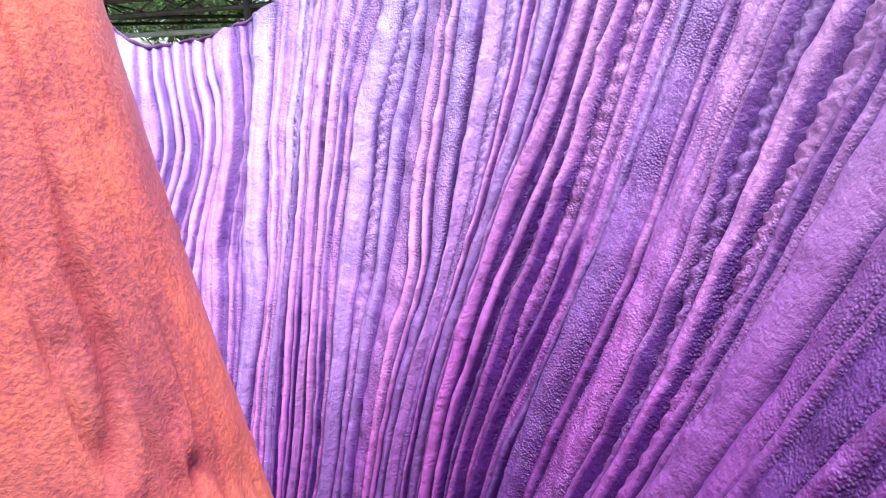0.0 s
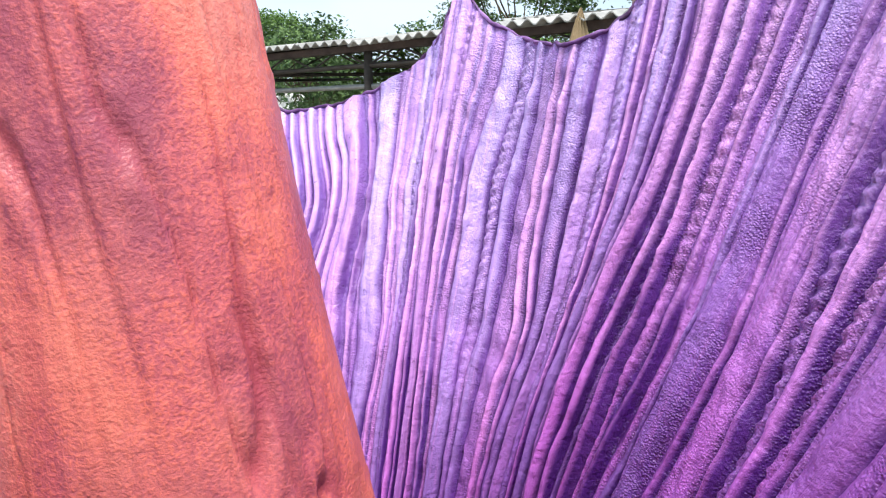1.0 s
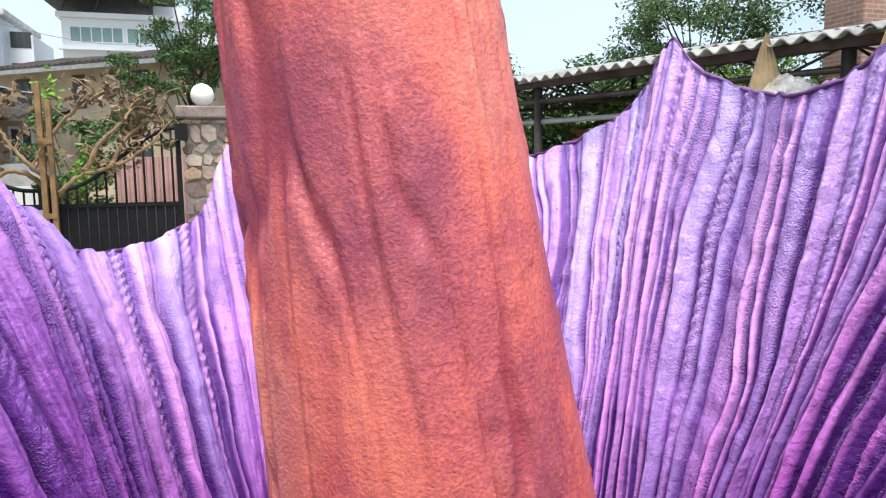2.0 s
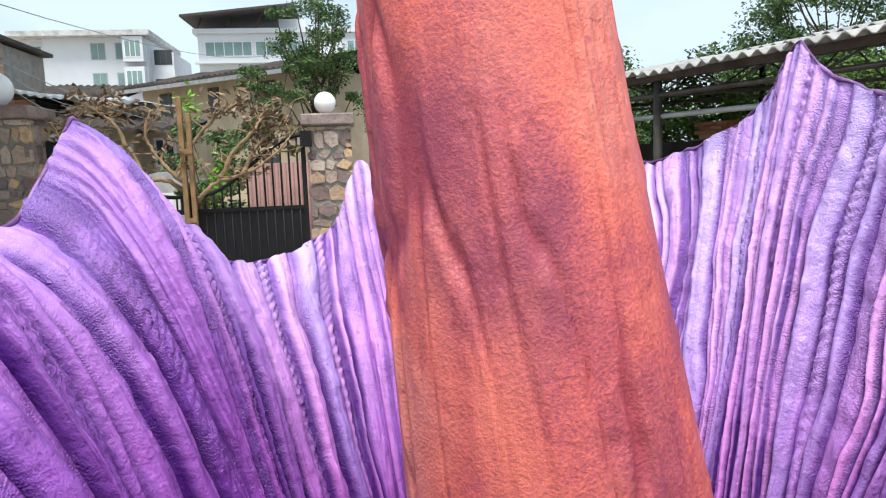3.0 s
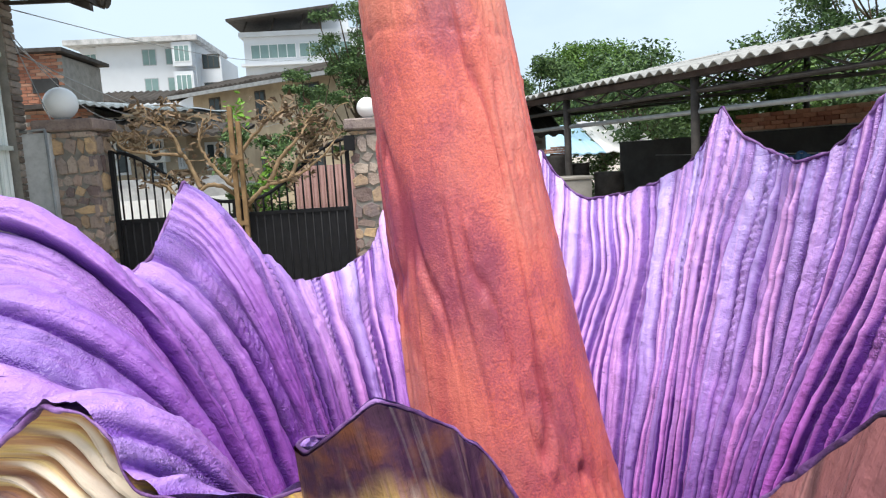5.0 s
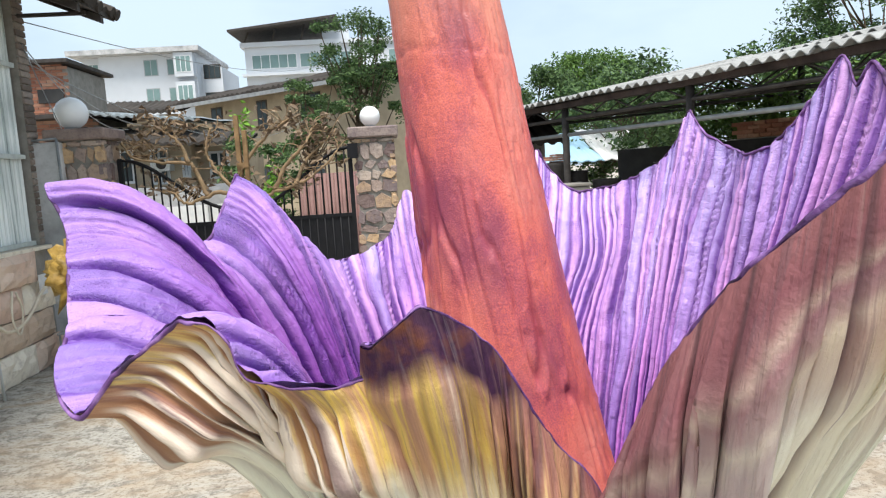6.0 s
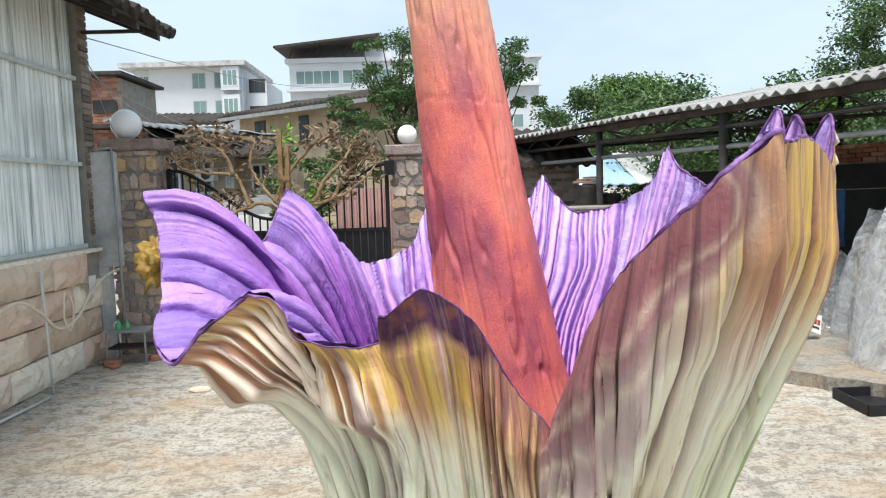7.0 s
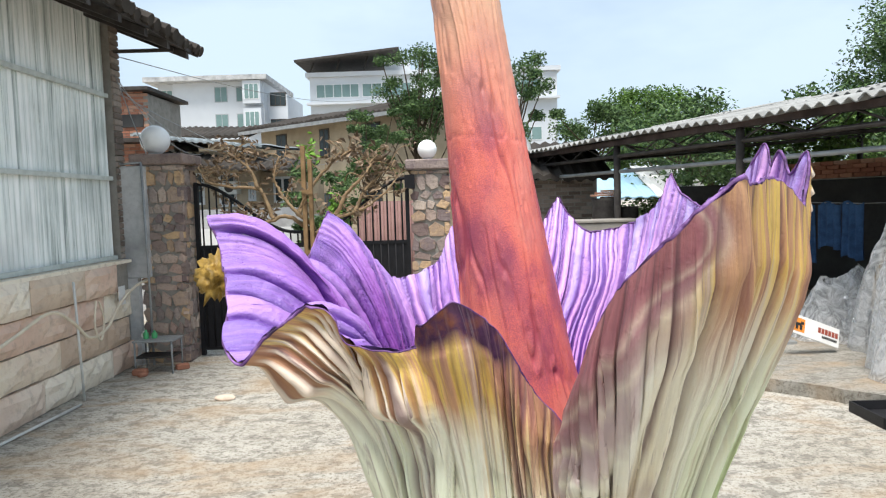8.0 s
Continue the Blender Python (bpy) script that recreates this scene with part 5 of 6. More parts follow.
ob, inv = house("white_apartments", "white four-storey apartment house with bay windows", -17.6, -11.7, 45, 52, 9.95, WHITE_WALL)
for n_, args in (("roof_slab", (-19.2, -11.3, 44.2, 52.2, 9.95, 10.25)), ("wing", (-18.7, -17.6, 45.4, 52, 0, 9.95)), ("annex", (-11.7, -10.4, 46, 51, 0, 9.2))):
    b = boxed(n_, *args, PLASTER_GREY if n_ == "roof_slab" else WHITE_WALL)
    b.parent, b.matrix_parent_inverse = ob, inv
for z in (1.6, 4.4, 7.0, 8.75):
    for x in (-14.9, -13.5):
        window_unit(ob, x, x + 0.85, 45, z - 0.1, z + 0.9, WINDOW_GREEN, FRAME_GREY, 1, 0.1, inv)
    window_unit(ob, -18.5, -17.75, 45.4, z, z + 0.85, WINDOW_GREEN, FRAME_WHITE, 1, 0.1, inv)
    b = boxed("bay", -12.9, -11.75, 44.35, 45, z - 0.3, z + 1.15, WHITE_WALL)
    b.parent, b.matrix_parent_inverse = ob, inv
    window_unit(ob, -12.8, -11.85, 44.35, z - 0.05, z + 0.95, WINDOW_GREEN, FRAME_WHITE, 2, 0.06, inv)
    window_unit(ob, -11.55, -10.5, 46, z - 0.3, z + 0.6, WINDOW_DARK, FRAME_DARK, 2, 0.3, inv)

ob, inv = house("white_offices", "white office block with green ribbon windows and roof canopy", -7.75, 6.5, 40, 48, 9.15, WHITE_WALL)
for x0, x1 in ((-7.4, -4.9), (-4.75, -1.9), (0.2, 2.2), (2.6, 5.6)):
    window_unit(ob, x0, x1, 40, 7.95, 8.75, WINDOW_GREEN, FRAME_WHITE, 4, 0.1, inv)
    window_unit(ob, x0, x1, 40, 5.2, 6.0, WINDOW_GREEN, FRAME_WHITE, 4, 0.1, inv)
for n_, args, mat in (("parapet", (-7.95, 6.7, 39.8, 48.1, 9.15, 9.4), WHITE_WALL), ("ledge", (-7.9, 6.6, 39.6, 40.0, 7.55, 7.68), WHITE_WALL), ("penthouse", (-3.5, -2.0, 41, 46, 9.4, 10.1), WHITE_WALL)):
    b = boxed(n_, *args, mat)
    b.parent, b.matrix_parent_inverse = ob, inv
b = mesh_object("canopy", [(-8.4, 39.0, 9.86), (-2.5, 39.0, 10.42), (-2.5, 46, 10.62), (-8.4, 46, 10.06), (-8.4, 39.0, 9.98), (-2.5, 39.0, 10.54), (-2.5, 46, 10.74), (-8.4, 46, 10.18)],
                [(0, 1, 2, 3), (7, 6, 5, 4), (0, 4, 5, 1), (1, 5, 6, 2), (2, 6, 7, 3), (3, 7, 4, 0)], DARK_STEEL)
b.parent, b.matrix_parent_inverse = ob, inv
for x in (-7.7, -6.2, -4.6):
    b = tube("canopy_strut", [(x, 39.9, 9.4), (x + 0.25, 39.9, 9.9 + (x + 8.4) * 0.095)], 0.05, DARK_STEEL, sides=6)
    b.parent, b.matrix_parent_inverse = ob, inv

# pale wall, shutter and white van-height sheets seen through the bars
tagged(boxed("wall_lane", -6.0, -2.3, 11.2, 11.35, 0, 1.62, PLASTER_GREY), "stained grey wall across the lane behind the gate", "wall", kind="structure")
shut = thing("lane_shutter", "faded red corrugated shutter behind the gate bars", "shutter", (-0.62, 9.4, 0))
for i in range(22):
    tube("slat", [(-0.75 + i * 0.05, 0, 0.0), (-0.75 + i * 0.05, 0, 1.80)], 0.026, PINK_SHUTTER, shut, sides=6)
for i in range(4):
    boxed("white_sheet", -5.2 + i * 0.72, -4.55 + i * 0.72, 11.16, 11.19, 0.0, 1.42, SIGN_WHITE)
    tagged(bpy.data.objects["white_sheet" if i == 0 else "white_sheet.%03d" % i], "white panel leaning on the lane wall", "panel", group="white panels in the lane")


# ---- east side: open shed ----
ORIGIN, ALONG, DEEP = Vector((4.2, 6.0, 0)), Vector((-0.3505, 0.9366, 0)), Vector((0.9366, 0.3505, 0))
TURN = Matrix(((ALONG.x, DEEP.x, 0, ORIGIN.x), (ALONG.y, DEEP.y, 0, ORIGIN.y), (0, 0, 1, 0), (0, 0, 0, 1)))


def spot(a, b, z):
    return tuple(TURN @ Vector((a, b, z)))


FASCIA = plain("dark_weathered_board", (0.075, 0.055, 0.05), 0.85, vary=0.5, scale=4)


def build_shed():
    shed = thing("open_shed", "open steel shed with mossy corrugated cement roof", "shed", spot(0, 2, 0))
    inv = Matrix.Translation(shed.location).inverted()

    def own(ob):
        ob.parent, ob.matrix_parent_inverse = shed, inv
        return ob

    # roof: overlapping corrugated sheets in three rows
    r = random.Random(3)
    for row in range(3):
        for k in range(15):
            a0 = -6.6 + k * 0.95
            b0 = -0.25 + row * 1.85
            na, nb = 37, 3
            A, B = np.meshgrid(np.linspace(a0, a0 + 1.02, na), np.linspace(b0, b0 + 2.0, nb))
            tip = r.uniform(-0.02, 0.02)
            Z = 2.66 + 0.165 * (B + 0.25) + 0.028 * np.sin(A * 2 * np.pi / 0.17) + 0.012 * row + tip + 0.006 * (k % 2) + r.uniform(-0.012, 0.02) * (A - a0)
            B = B + r.uniform(-0.04, 0.04)
            P = np.stack([A, B, Z], -1).reshape(-1, 3)
            Q = P - np.array([0, 0, 0.012])
            n = len(P)
            fc = grid_faces(nb, na) + [tuple(i + n for i in q[::-1]) for q in grid_faces(nb, na)]
            fc += [(i + 1, i, i + n, i + 1 + n) for i in range(na - 1)]
            own(mesh_object("roof_sheet", [spot(*p) for p in P] + [spot(*p) for p in Q], fc, FIBRE_CEMENT))
    # front truss
    own(tube("eave_beam", [spot(-6.6, 0, 2.60), spot(7.4, 0, 2.60)], 0.045, DARK_STEEL, sides=6))
    own(boxed("fascia", -6.6, 7.4, -0.10, -0.06, 2.56, 2.635, FASCIA, None, "", 0, TURN))
    own(tube("tie_beam", [spot(-6.6, 0, 2.40), spot(7.4, 0, 2.40)], 0.03, DARK_STEEL, sides=6))
    own(tube("rail", [spot(-6.6, 0.02, 2.16), spot(7.4, 0.02, 2.16)], 0.03, LIGHT_STEEL, sides=8))
    for k in range(28):
        a = -6.6 + k * 0.5
        own(tube("truss_diagonal", [spot(a, 0, 2.40 if k % 2 else 2.60), spot(a + 0.5, 0, 2.60 if k % 2 else 2.40)], 0.014, DARK_STEEL, sides=5))
    for a in (-4.3, -1.6, 1.9, 4.5, 7.2):
        own(tube("post", [spot(a, 0, 0), spot(a, 0, 2.6)], 0.055, DARK_STEEL, sides=8))
        own(tube("post", [spot(a, 5.2, 0), spot(a, 5.2, 3.4)], 0.055, DARK_STEEL, sides=8))
        own(tube("rafter", [spot(a, 0, 2.6), spot(a, 5.3, 3.47)], 0.04, DARK_STEEL, sides=6))
        own(tube("bottom_chord", [spot(a, 0, 2.4), spot(a, 5.3, 2.75)], 0.03, DARK_STEEL, sides=6))
        for j in range(6):
            own(tube("web", [spot(a, j * 0.9, 2.4 + j * 0.06 if j % 2 else 2.6 + j * 0.148), spot(a, (j + 1) * 0.9, 2.6 + (j + 1) * 0.148 if j % 2 else 2.4 + (j + 1) * 0.06)], 0.014, DARK_STEEL, sides=5))
    for b in (1.3, 2.6, 3.9, 5.2):
        own(tube("purlin", [spot(-6.6, b, 2.64 + 0.165 * b), spot(7.4, b, 2.64 + 0.165 * b)], 0.03, DARK_STEEL, sides=5))
    own(boxed("blue_band", -0.06, 0.06, -0.06, 0.06, 1.6, 1.75, BLUE_SHEET, None, "", 0, Matrix.Translation(spot(-1.6, 0, 0))))


build_shed()
col = thing("steel_column", "grey steel column standing on the raised slab", "column", (3.53, 6.75, 0.12))
tube("shaft", [(0, 0, 0), (0, 0, 1.15)], 0.062, LIGHT_STEEL, col, sides=20)
boxed("foot", -0.13, 0.13, -0.13, 0.13, 0, 0.03, LIGHT_STEEL, col)

# raised slab with a broken edge
edge = smooth_line([(1.6, 7.0), (2.1, 6.2), (2.5, 5.5), (3.0, 5.02), (3.4, 4.62), (3.9, 4.1), (4.7, 3.2), (5.8, 1.8)], 9)
r = random.Random(2)
ring = [(x + r.uniform(-0.018, 0.018), y + r.uniform(-0.018, 0.018)) for x, y in edge] + [(14, 1.8), (14, 16), (1.6, 16)]
n = len(ring)
verts = [(x, y, 0.0) for x, y in ring] + [(x - 0.015, y + 0.015, 0.12) for x, y in ring]
SLAB = make_concrete("grey_slab_concrete", 0.66)
tagged(mesh_object("slab", verts, [tuple(range(n, 2 * n))] + [(i, (i + 1) % n, n + (i + 1) % n, n + i) for i in range(n)], SLAB), "raised grey concrete slab under the shed with broken edge", "pavement", kind="structure")

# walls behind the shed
tagged(boxed("wall_shed_back", -6.6, 7.4, 3.3, 3.5, 0.12, 1.94, DARK_WALL_AND_SHADE, None, "", 0, TURN), "dark stained wall at the back of the shed", "wall", kind="structure")
cop = tagged(boxed("wall_shed_coping", -6.6, 4.4, 3.24, 3.56, 1.945, 1.96, MORTAR, None, "", 0, TURN), "brick coping on the dark wall", "wall", kind="structure")
me = bpy.data.meshes.new("brick")
bmk = bmesh.new()
add_box(bmk, 0, 0.22, -0.06, 0.26, 0, 0.062, 0.004)
bmk.to_mesh(me)
bmk.free()
me.materials.append(BRICK)
r = random.Random(5)
for row in range(4):
    for k in range(46):
        q = new("brick", me)
        q.parent = cop
        q.matrix_basis = TURN @ pose(-6.6 + k * 0.235 + 0.11 * (row % 2), 3.3 + r.uniform(-0.01, 0.01), 1.965 + row * 0.068, 0, 0, r.uniform(-1, 1))

bw = tagged(boxed("wall_north_east", 0.55, 2.75, 12.3, 12.5, 0, 2.12, MORTAR), "old grey-brown brick wall at the end of the shed", "wall", kind="structure")
me = bpy.data.meshes.new("brick")
bmk = bmesh.new()
add_box(bmk, 0, 0.215, -0.012, 0.06, 0, 0.058, 0.003)
bmk.to_mesh(me)
bmk.free()
me.materials.append(OLD_BRICK)
for row in range(24):
    for k in range(9):
        x = 0.56 + k * 0.237 + 0.115 * (row % 2)
        if x < 2.5:
            q = new("brick", me)
            q.parent = bw
            q.location = (x, 12.3, 0.42 + row * 0.0705)
roof_ = thing("lean_to_roof", "dark tiled lean-to roof with a satellite dish on the brick wall", "roof", (1.5, 12.6, 2.12))
gable_slope(roof_, Matrix.Translation(roof_.location).inverted(), 0.3, 3.0, 11.9, 2.2, 14.0, 2.95, ROOF_TILE, 0.1, "tiles", 0.22, 0.03)
dish = thing("satellite_dish", "weathered grey satellite dish on the lean-to roof", "satellite dish", (1.35, 12.6, 2.5))
bmk = bmesh.new()
bmesh.ops.create_uvsphere(bmk, u_segments=24, v_segments=14, radius=0.34)
bmesh.ops.delete(bmk, geom=[v for v in bmk.verts if v.co.z > -0.2], context="VERTS")
bmesh.ops.solidify(bmk, geom=bmk.faces, thickness=0.01)
bmesh.ops.transform(bmk, verts=bmk.verts, matrix=pose(0, 0, 0.33, 62, 0, 35) @ pose(0, 0, 0.22))
part("bowl", bmk, LIGHT_STEEL, dish, "", True)
tube("mast", [(0, 0, -0.1), (0, 0.02, 0.3)], 0.02, DARK_STEEL, dish)

blue = thing("blue_sheet_roof", "pale blue sheet roof behind the shed", "roof", (4.3, 17, 0))
gable_slope(blue, Matrix.Translation(blue.location).inverted(), 2.9, 5.0, 16.0, 1.75, 18.5, 2.5, BLUE_SHEET, 0.03, "sheeting", 0.3, 0.02)
gable_slope(blue, Matrix.Translation(blue.location).inverted(), 5.0, 6.4, 16.0, 1.75, 18.5, 2.6, SIGN_WHITE, 0.03, "pale_sheeting", 0.3, 0.02)
for x in (3.0, 6.3):
    b = tube("leg", [(x, 16.2, 0), (x, 16.2, 1.8)], 0.05, DARK_STEEL)
    b.parent, b.matrix_parent_inverse = blue, Matrix.Translation(blue.location).inverted()
    b = tube("leg", [(x, 18.4, 0), (x, 18.4, 2.45)], 0.05, DARK_STEEL)
    b.parent, b.matrix_parent_inverse = blue, Matrix.Translation(blue.location).inverted()

bins = thing("grey_crate", "large grey crate by the brick wall", "crate", (2.25, 9.9, 0))
boxed("body", -0.55, 0.55, -0.3, 0.3, 0.0, 1.38, CARTON, bins, "", 0.01)
boxed("lid", -0.57, 0.57, -0.32, 0.32, 1.385, 1.43, CARTON, bins, "", 0.01)
for i, (x, y, w, h) in enumerate(((2.55, 10.7, 0.5, 1.75), (2.95, 10.9, 0.4, 1.6), (3.3, 10.4, 0.5, 1.45))):
    d = thing("stacked_drum", "dark drum stacked with scrap behind the crate", "drum", (x, y, 0.12 if x > 2.2 else 0), group="drums behind the crate")
    vv, ff = tube_data([(0, 0, 0), (0, 0, 0.05), (0, 0, h * 0.5), (0, 0, h - 0.17), (0, 0, h - 0.12)], [w * 0.42, w * 0.45, w * 0.47, w * 0.45, w * 0.47], 20)
    mesh_object("barrel", vv, ff, DARK_STEEL, True, d)
rj = random.Random(6)
for k in range(7):
    t = thing("broken_tile_stack", "stack of broken clay tiles on the drums", "tiles", (2.5 + rj.uniform(-0.16, 0.2), 10.7 + rj.uniform(-0.1, 0.1), 1.76 + (k % 4) * 0.036), group="clay tiles on the drums")
    boxed("tile", -0.13, 0.13, -0.1, 0.1, -0.016, 0.016, BRICK, t, "", 0.004, pose(0, 0, 0, 0, 0, rj.uniform(-30, 30)))

def make_brickwork():
    """Far brick wall: courses of red brick in pale joints."""
    n = Nodes("far_red_brickwork", 0.9, spec=0.2)
    t = n.add("ShaderNodeTexBrick", Scale=1.0)
    t.inputs["Brick Width"].default_value, t.inputs["Row Height"].default_value, t.inputs["Mortar Size"].default_value = 0.24, 0.072, 0.010
    t.inputs["Color1"].default_value, t.inputs["Color2"].default_value, t.inputs["Mortar"].default_value = (0.40, 0.20, 0.14, 1), (0.28, 0.14, 0.10, 1), (0.36, 0.33, 0.30, 1)
    axis, flat, both = n.add("ShaderNodeSeparateXYZ"), n.add("ShaderNodeCombineXYZ"), n.add("ShaderNodeMath")
    n.join(n.where(), axis.inputs["Vector"])
    n.join(axis.outputs["X"], both.inputs[0])
    n.join(axis.outputs["Y"], both.inputs[1])
    n.join(both.outputs["Value"], flat.inputs["X"])
    n.join(axis.outputs["Z"], flat.inputs["Y"])
    n.join(flat.outputs["Vector"], t.inputs["Vector"])
    n.bump(t.outputs["Fac"], 0.5, 0.01)
    return n.done(n.mix(n.span(n.noise(3, 5), 0.4, 0.7, 0, 0.5), t.outputs["Color"], (0.22, 0.15, 0.12)))


BRICKWORK = make_brickwork()
HX = 9.65
# red brick house over the shed's far corner
ob, inv = house("brick_house", "red brick house rising behind the shed", HX, HX + 2.9, 8.9, 9.7, 4.5, BRICKWORK)
window_unit(ob, HX + 0.8, HX + 1.7, 8.9, 2.8, 3.6, WINDOW_DARK, FRAME_DARK, 1, 0.1, inv)
b = boxed("roof", HX + 0.9, HX + 3.3, 8.2, 9.9, 4.0, 4.08, GREY_TIN)
b.parent, b.matrix_parent_inverse = ob, inv


# ---- wrapped pieces under plastic film ----
def wrapped(label, at, peaks, hem, seed, folds=13, steep=1.5):
    """A loose polythene cover hung over a few high points, sagging between them, with folds down to the slab."""
    ob = thing("plastic_cover", label, "plastic cover", at, group="wrapped pieces on the slab")
    rings, sides = 70, 220
    pk = np.array(peaks, float) - np.array(at)
    mid = pk.mean(0)
    t = np.linspace(0.0, 1, rings)[:, None]
    a = np.linspace(0, 2 * np.pi, sides, endpoint=False)[None, :]
    g = Grain(seed, 24, 40)
    q = a / (2 * np.pi)
    way = np.stack([np.cos(a[0]), np.sin(a[0])], -1)
    reach = np.max((pk[:, :2] - mid[:2]) @ way.T, axis=0)[None, :]
    edge = np.maximum(reach, 0.05) + hem * (0.8 + 0.5 * g(q * 24, 0 * q + 3))
    x, y = mid[0] + edge * t * np.cos(a), mid[1] + edge * t * np.sin(a)
    z = np.zeros_like(x)
    for i in range(len(pk)):
        for j in range(i, len(pk)):
            p, d = pk[i], pk[j] - pk[i]
            k = np.clip(((x - p[0]) * d[0] + (y - p[1]) * d[1]) / (d[0] ** 2 + d[1] ** 2 + 1e-9), 0, 1)
            gap = np.hypot(x - p[0] - k * d[0], y - p[1] - k * d[1])
            sag = 0.75 * np.hypot(d[0], d[1]) * k * (1 - k)
            z = np.maximum(z, p[2] + k * d[2] - sag - steep * gap ** 0.85)
    side = np.clip((t - 0.55) / 0.45, 0, 1)
    z = z * (1 - side ** 3)
    fold = np.sin(a * folds + 5 * g(q * 24 + 7, t * 4)) * 0.6 + 1.3 * (g(q * 24 + 5, t * 5) - 0.5) + 0.25 * (g(q * 72, t * 12) - 0.5)
    out = 0.10 * hem * fold * np.clip(t * 1.6, 0, 1)
    x, y = x + out * np.cos(a), y + out * np.sin(a)
    z = np.clip(z + 0.06 * hem * fold * (1 - side) * np.clip(t * 3, 0, 1), 0.004, None)
    mesh_object("film", np.stack([x, y, z], -1).reshape(-1, 3), grid_faces(rings, sides, True), FILM, True, ob)
    return ob


def fin(at, high, wide, turn, seed):
    """A tall pointed fin, thick in the middle and thin at its edges."""
    ob = thing("painted_fin", "pointed tan and ochre fin standing under clear film", "sculpture part", at, group="fins under the film")
    rows, cols = 30, 15
    q = np.linspace(0, 1, rows)[:, None]
    s = np.linspace(-1, 1, cols)[None, :]
    w = wide * np.sin(np.pi * np.clip(q * 0.92 + 0.08, 0, 1)) ** 0.8 * (1 - 0.25 * q) + 0.004
    x = s * w + 0.05 * wide * np.sin(q * 4)
    zz = high * q + 0 * s
    yy = 0.10 * (1 - s ** 2) * (1 - q) + 0.02 + 0.012 * np.sin(s * 14 + q * 3)
    front = np.stack([x, -yy, zz], -1).reshape(-1, 3)
    back = np.stack([x, yy, zz], -1).reshape(-1, 3)
    n = len(front)
    fc = grid_faces(rows, cols) + [tuple(i + n for i in f_[::-1]) for f_ in grid_faces(rows, cols)]
    fc += [(i * cols, (i + 1) * cols, (i + 1) * cols + n, i * cols + n) for i in range(rows - 1)]
    fc += [((i + 1) * cols + cols - 1, i * cols + cols - 1, i * cols + cols - 1 + n, (i + 1) * cols + cols - 1 + n) for i in range(rows - 1)]
    b = mesh_object("blade", front.tolist() + back.tolist(), fc, FIN_TAN, True, ob)
    b.rotation_euler = (0, 0, radians(turn))
    return ob


wrapped("large sculpture wrapped in clear creased polythene on the slab", (4.9, 4.6, 0.12), [(4.44, 5.0, 2.48), (4.80, 4.07, 2.52), (5.9, 4.1, 2.85), (6.4, 5.0, 2.8)], 0.70, 61)
fin((4.72, 4.02, 0.12), 2.70, 0.36, -50, 1)
fin((4.38, 4.98, 0.12), 2.62, 0.30, -30, 2)
wrapped("tall narrow piece wrapped in clear creased polythene near the slab edge", (4.05, 5.2, 0.12), [(4.02, 5.25, 1.82), (4.35, 5.05, 1.95)], 0.34, 62, 9, 2.2)
wrapped("piece wrapped in clear polythene with ochre paint showing through", (4.05, 6.0, 0.12), [(4.38, 6.25, 1.42), (4.75, 6.3, 1.55)], 0.34, 65, 9, 1.9)
wrapped("heap of creased clear plastic bags beside the column", (4.2, 6.75, 0.12), [(4.12, 7.0, 0.82), (4.5, 6.95, 0.95), (4.9, 7.0, 0.9)], 0.30, 63, 11, 1.6)
wrapped("small bundle of clear plastic bags on the slab", (3.75, 7.75, 0.12), [(3.7, 7.75, 0.7), (3.95, 7.9, 0.8)], 0.28, 64, 8, 1.6)
for at, high, wide, turn in (((4.12, 5.12, 0.12), 1.72, 0.24, -40), ((4.5, 6.27, 0.12), 1.22, 0.26, -30)):
    fin(at, high, wide, turn, 3)

tub = thing("black_tub", "round black plastic tub on the slab beside the column", "tub", (3.88, 7.75, 0.12))
vv, ff = tube_data([(0, 0, 0), (0, 0, 0.02), (0, 0, 0.22), (0, 0, 0.25)], [0.12, 0.14, 0.18, 0.195], 24)
mesh_object("body", vv, ff, BLACK_RUBBER, True, tub)
mark = thing("paint_mark", "worn yellow paint line on the slab", "paint mark", (3.52, 7.3, 0.124), kind="structure")
boxed("stripe", -0.22, 0.16, -0.03, 0.03, 0, 0.003, YELLOW_PAINT, mark, "", 0, pose(0, 0, 0, 0, 0, -8))

# ---- sign board lying against the bags ----
board = thing("sign_board", "white sign board with orange emblem and dark lettering, leaning askew", "sign", (3.60, 6.15, 0.12))
tilt = pose(0, 0, 0.24, 72, 21, 12)
boxed("panel", -0.30, 0.30, -0.10, 0.10, -0.006, 0.006, SIGN_WHITE, board, "", 0.002, tilt)
boxed("emblem", -0.27, -0.13, -0.07, 0.07, 0.0065, 0.009, SIGN_ORANGE, board, "", 0, tilt)
for i, (x0, x1, y0, y1) in enumerate(((-0.25, -0.17, -0.01, 0.02), (-0.24, -0.21, -0.05, -0.01), (-0.19, -0.16, -0.05, 0.0), (-0.18, -0.145, 0.01, 0.04))):
    boxed("emblem_bar", x0, x1, y0, y1, 0.0092, 0.011, INK, board, "", 0, tilt)
for i in range(6):
    boxed("lettering_bar", 0.035 + i * 0.042, 0.068 + i * 0.042, -0.01, 0.045, 0.0065, 0.009, SIGN_BROWN, board, "", 0, tilt)
for i in range(9):
    boxed("small_lettering_bar", 0.085 + i * 0.021, 0.101 + i * 0.021, -0.055, -0.03, 0.0065, 0.009, INK, board, "", 0, tilt)

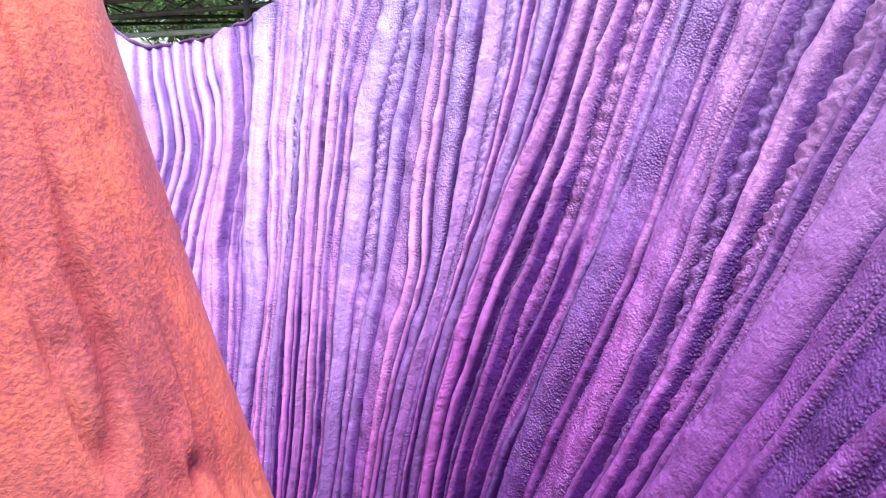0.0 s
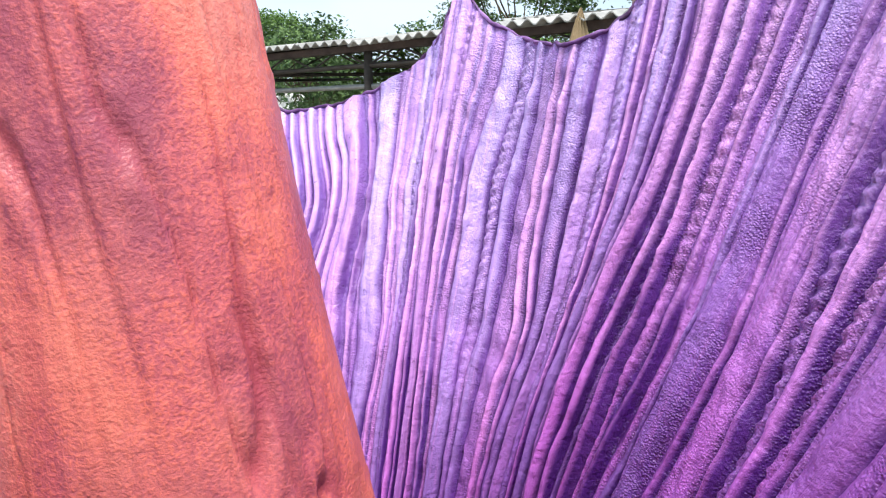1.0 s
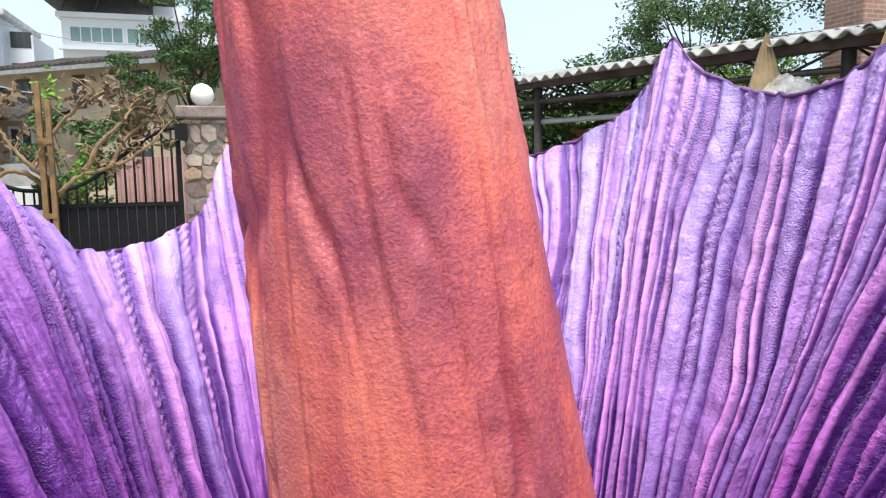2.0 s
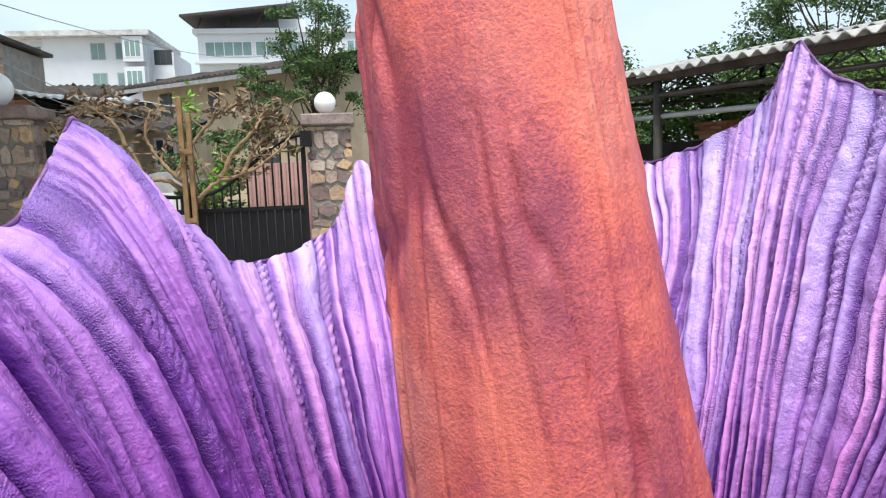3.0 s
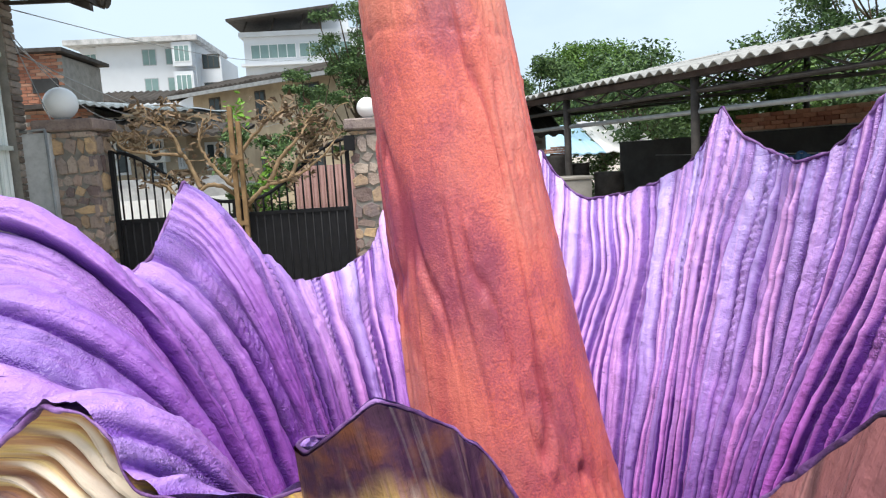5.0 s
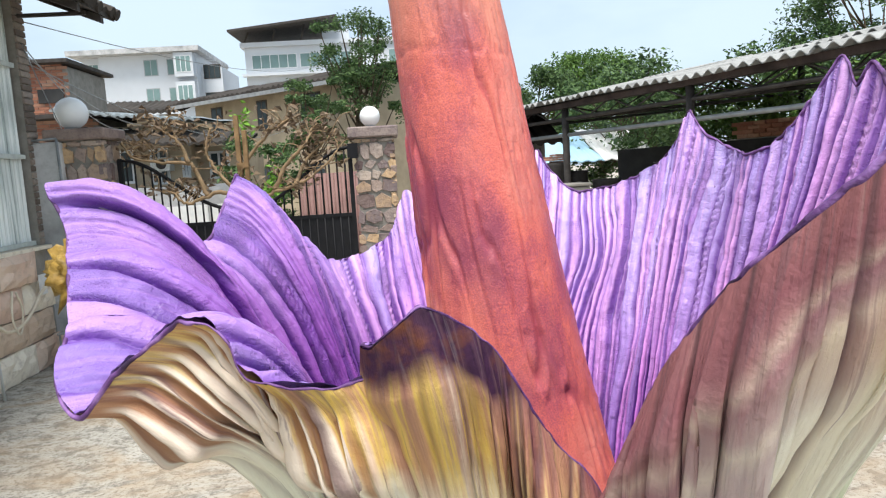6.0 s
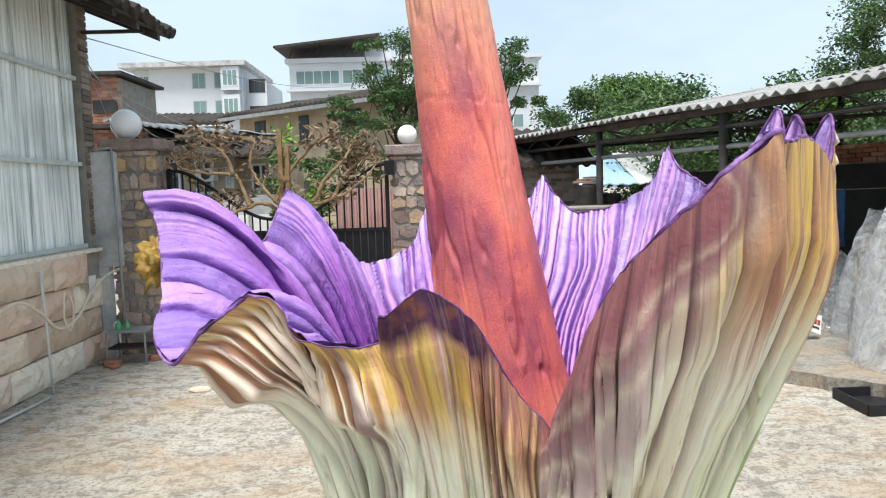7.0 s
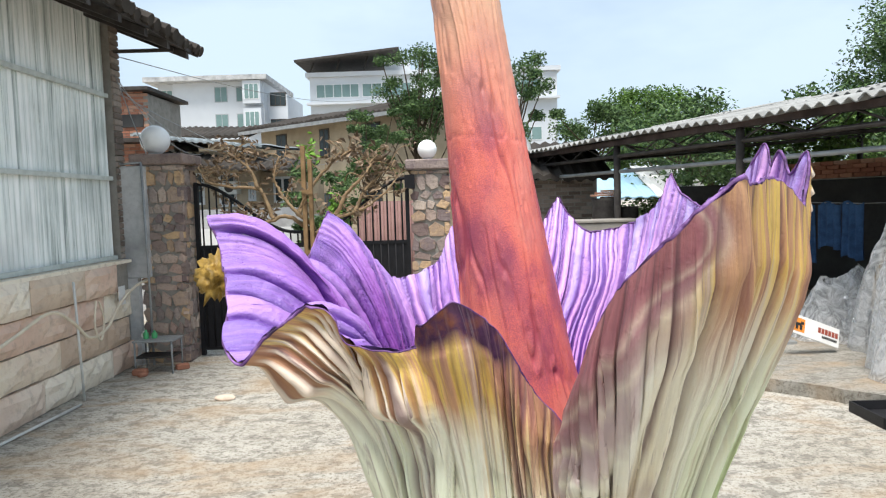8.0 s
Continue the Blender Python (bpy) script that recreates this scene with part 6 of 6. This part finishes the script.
tray = thing("black_tray", "shallow black plastic tray on the yard by the slab", "tray", (3.42, 4.42, 0))
boxed("bottom", -0.32, 0.32, -0.22, 0.22, 0, 0.012, BLACK_RUBBER, tray)
for x0, x1, y0, y1 in ((-0.33, 0.33, -0.235, -0.22), (-0.33, 0.33, 0.22, 0.235), (-0.335, -0.32, -0.22, 0.22), (0.32, 0.335, -0.22, 0.22)):
    boxed("side", x0, x1, y0, y1, 0, 0.085, BLACK_RUBBER, tray)

for i, (a, w, h, z) in enumerate(((1.75, 0.34, 0.72, 0.72), (2.1, 0.36, 0.6, 0.95), (2.5, 0.34, 0.8, 0.68))):
    cl = thing("hanging_cloth", "dark blue work cloth hanging on a line in the shed", "cloth", spot(a, 1.7, 1.6), group="cloths on the line")
    q = np.linspace(0, 1, 14)[:, None]
    s = np.linspace(-0.5, 0.5, 18)[None, :]
    px = s * w * (1 + 0.1 * q)
    py = 0.03 * np.sin(s * 22 + i) * (0.3 + q)
    pz = -q * h + 0.03 * np.sin(s * 7 + i)
    f0 = np.stack([px, py, pz + 0 * s], -1).reshape(-1, 3)
    f1 = f0 + np.array([0, 0.008, 0])
    n = len(f0)
    ob = mesh_object("fabric", f0.tolist() + f1.tolist(), grid_faces(14, 18) + [tuple(k + n for k in z_[::-1]) for z_ in grid_faces(14, 18)], CLOTH_BLUE, True, cl)
    ob.rotation_euler = (0, 0, radians(110))
line_ = thing("washing_line", "thin line stretched between the shed posts", "line", spot(0, 1.7, 1.6))
b = tube("cord", [spot(-1.6, 1.7, 1.66), spot(1.6, 1.7, 1.59), spot(4.5, 1.7, 1.66)], 0.006, LIGHT_STEEL, sides=5)
b.parent, b.matrix_parent_inverse = line_, Matrix.Translation(line_.location).inverted()

# ---- small things along the west wall ----
bench = thing("small_table", "low grey metal table with a shelf beside the gate pillar", "table", (-3.30, 6.72, 0))
boxed("top", -0.20, 0.24, -0.16, 0.16, 0.345, 0.365, LIGHT_STEEL, bench, "pale table top", 0.004)
boxed("shelf", -0.19, 0.22, -0.14, 0.14, 0.17, 0.185, DARK_STEEL, bench)
for x in (-0.18, 0.22):
    for y in (-0.14, 0.14):
        tube("leg", [(x, y, 0), (x, y, 0.345)], 0.011, LIGHT_STEEL, bench, sides=6)
for k, (x, h, mat) in enumerate(((-0.10, 0.10, GREEN_PLASTIC), (-0.02, 0.085, GREEN_PLASTIC), (-0.15, 0.075, SIGN_WHITE))):
    bt = thing("small_bottle", "small green plastic bottle on the table" if k < 2 else "small white plastic pot on the table", "bottle", (-3.30 + x, 6.70 + 0.03 * k, 0.365), group="bottles on the table")
    vv, ff = tube_data([(0, 0, 0), (0, 0, 0.008), (0, 0, h * 0.62), (0, 0, h * 0.78), (0, 0, h)], [0.026, 0.03, 0.03, 0.013, 0.012], 14)
    mesh_object("body", vv, ff, mat, True, bt)
for k, (x, y, s) in enumerate(((-3.42, 6.55, 0.075), (-3.05, 6.78, 0.07), (-3.36, 6.47, 0.05))):
    bk = thing("loose_brick", "broken brick lying beside the table", "brick", (x, y, 0), group="bricks beside the table")
    boxed("lump", -s, s, -s * 0.6, s * 0.6, 0, s * 0.9, BRICK, bk, "", 0.012, pose(0, 0, 0, 0, 0, 30 * k))
st = thing("flat_stone", "pale flat stone lying on the concrete", "stone", (-2.17, 5.50, 0))
bmk = bmesh.new()
bmesh.ops.create_icosphere(bmk, subdivisions=3, radius=1)
for q in bmk.verts:
    k = 1 + 0.2 * noise.noise(q.co * 1.7)
    q.co = Vector((q.co.x * 0.10 * k, q.co.y * 0.06 * k, max(-0.35, q.co.z) * 0.035 * k + 0.012))
part("lump", bmk, SANDSTONE, st, "", True)

pole = thing("white_pole", "thin white plastic pipe leaning upright against the stone wall", "pipe", (-3.53, 5.60, 0))
tube("pipe", [(0, 0, 0), (-0.035, 0.0, 1.12)], 0.012, WHITE_PLASTIC, pole, sides=10)
pole = thing("white_pole", "white plastic pipe lying on the ground by the wall", "pipe", (-3.5, 5.05, 0))
tube("pipe", [(0.05, 0.33, 0.02), (-0.03, -0.9, 0.02)], 0.012, WHITE_PLASTIC, pole, sides=10)
down = thing("drain_pipe", "thin grey pipe running down beside the gate pillar", "pipe", (-3.46, 7.0, 0))
tube("pipe", [(-0.02, 0.0, 2.30), (0.005, -0.02, 1.2), (0.03, -0.06, 0.02)], 0.014, LIGHT_STEEL, down, sides=8)
tube("branch", [(-0.26, 0.0, 2.29), (-0.02, 0.0, 2.30)], 0.012, LIGHT_STEEL, down, sides=8)
hose = thing("garden_hose", "beige hose slung in loops along the stone wall", "hose", (-3.56, 5.5, 0.6))
line = smooth_line([(0.02, -1.6, 0.02), (0.02, -0.9, 0.18), (0.02, -0.35, 0.30), (0.02, 0.0, 0.16), (0.03, 0.28, -0.04), (0.03, 0.62, 0.0), (0.02, 0.95, 0.2), (0.02, 1.3, 0.33), (0.05, 1.6, 0.38)], 10)
tube("hose", line, 0.015, HOSE, hose, sides=8)
line = smooth_line([(0.03, 0.42, 0.30), (0.04, 0.36, 0.05), (0.04, 0.46, -0.1), (0.03, 0.56, 0.1), (0.03, 0.48, 0.28)], 8)
tube("loop", line, 0.010, HOSE, hose, sides=6)
paper = thing("wall_notice", "small white notice stuck on the stone wall", "notice", (-3.60, 6.62, 0.86))
boxed("sheet", -0.004, 0.004, -0.07, 0.07, -0.10, 0.10, SIGN_WHITE, paper)

# wires over the gate and the yard
wires = thing("overhead_wires", "loose overhead wires strung from the workshop to the houses", "wires", (-3.8, 7.05, 3.2))
inv = Matrix.Translation(wires.location).inverted()
for a, b_, sag in (((-3.74, 7.06, 3.3), (-3.44, 7.1, 2.36), 0.02), ((-3.74, 7.06, 3.2), (-4.2, 13.4, 3.0), 0.35), ((-3.74, 7.06, 3.1), (-2.2, 22, 4.0), 0.9), ((-3.74, 7.06, 3.5), (-2.0, 39.9, 9.0), 0.9), ((-3.74, 7.06, 3.28), (-5.0, 13.5, 2.9), 0.3)):
    pts = [np.array(a) * (1 - q) + np.array(b_) * q - np.array([0, 0, sag * 4 * q * (1 - q)]) for q in np.linspace(0, 1, 16)]
    w = tube("wire", pts, 0.006, LIGHT_STEEL, sides=5)
    w.parent, w.matrix_parent_inverse = wires, inv
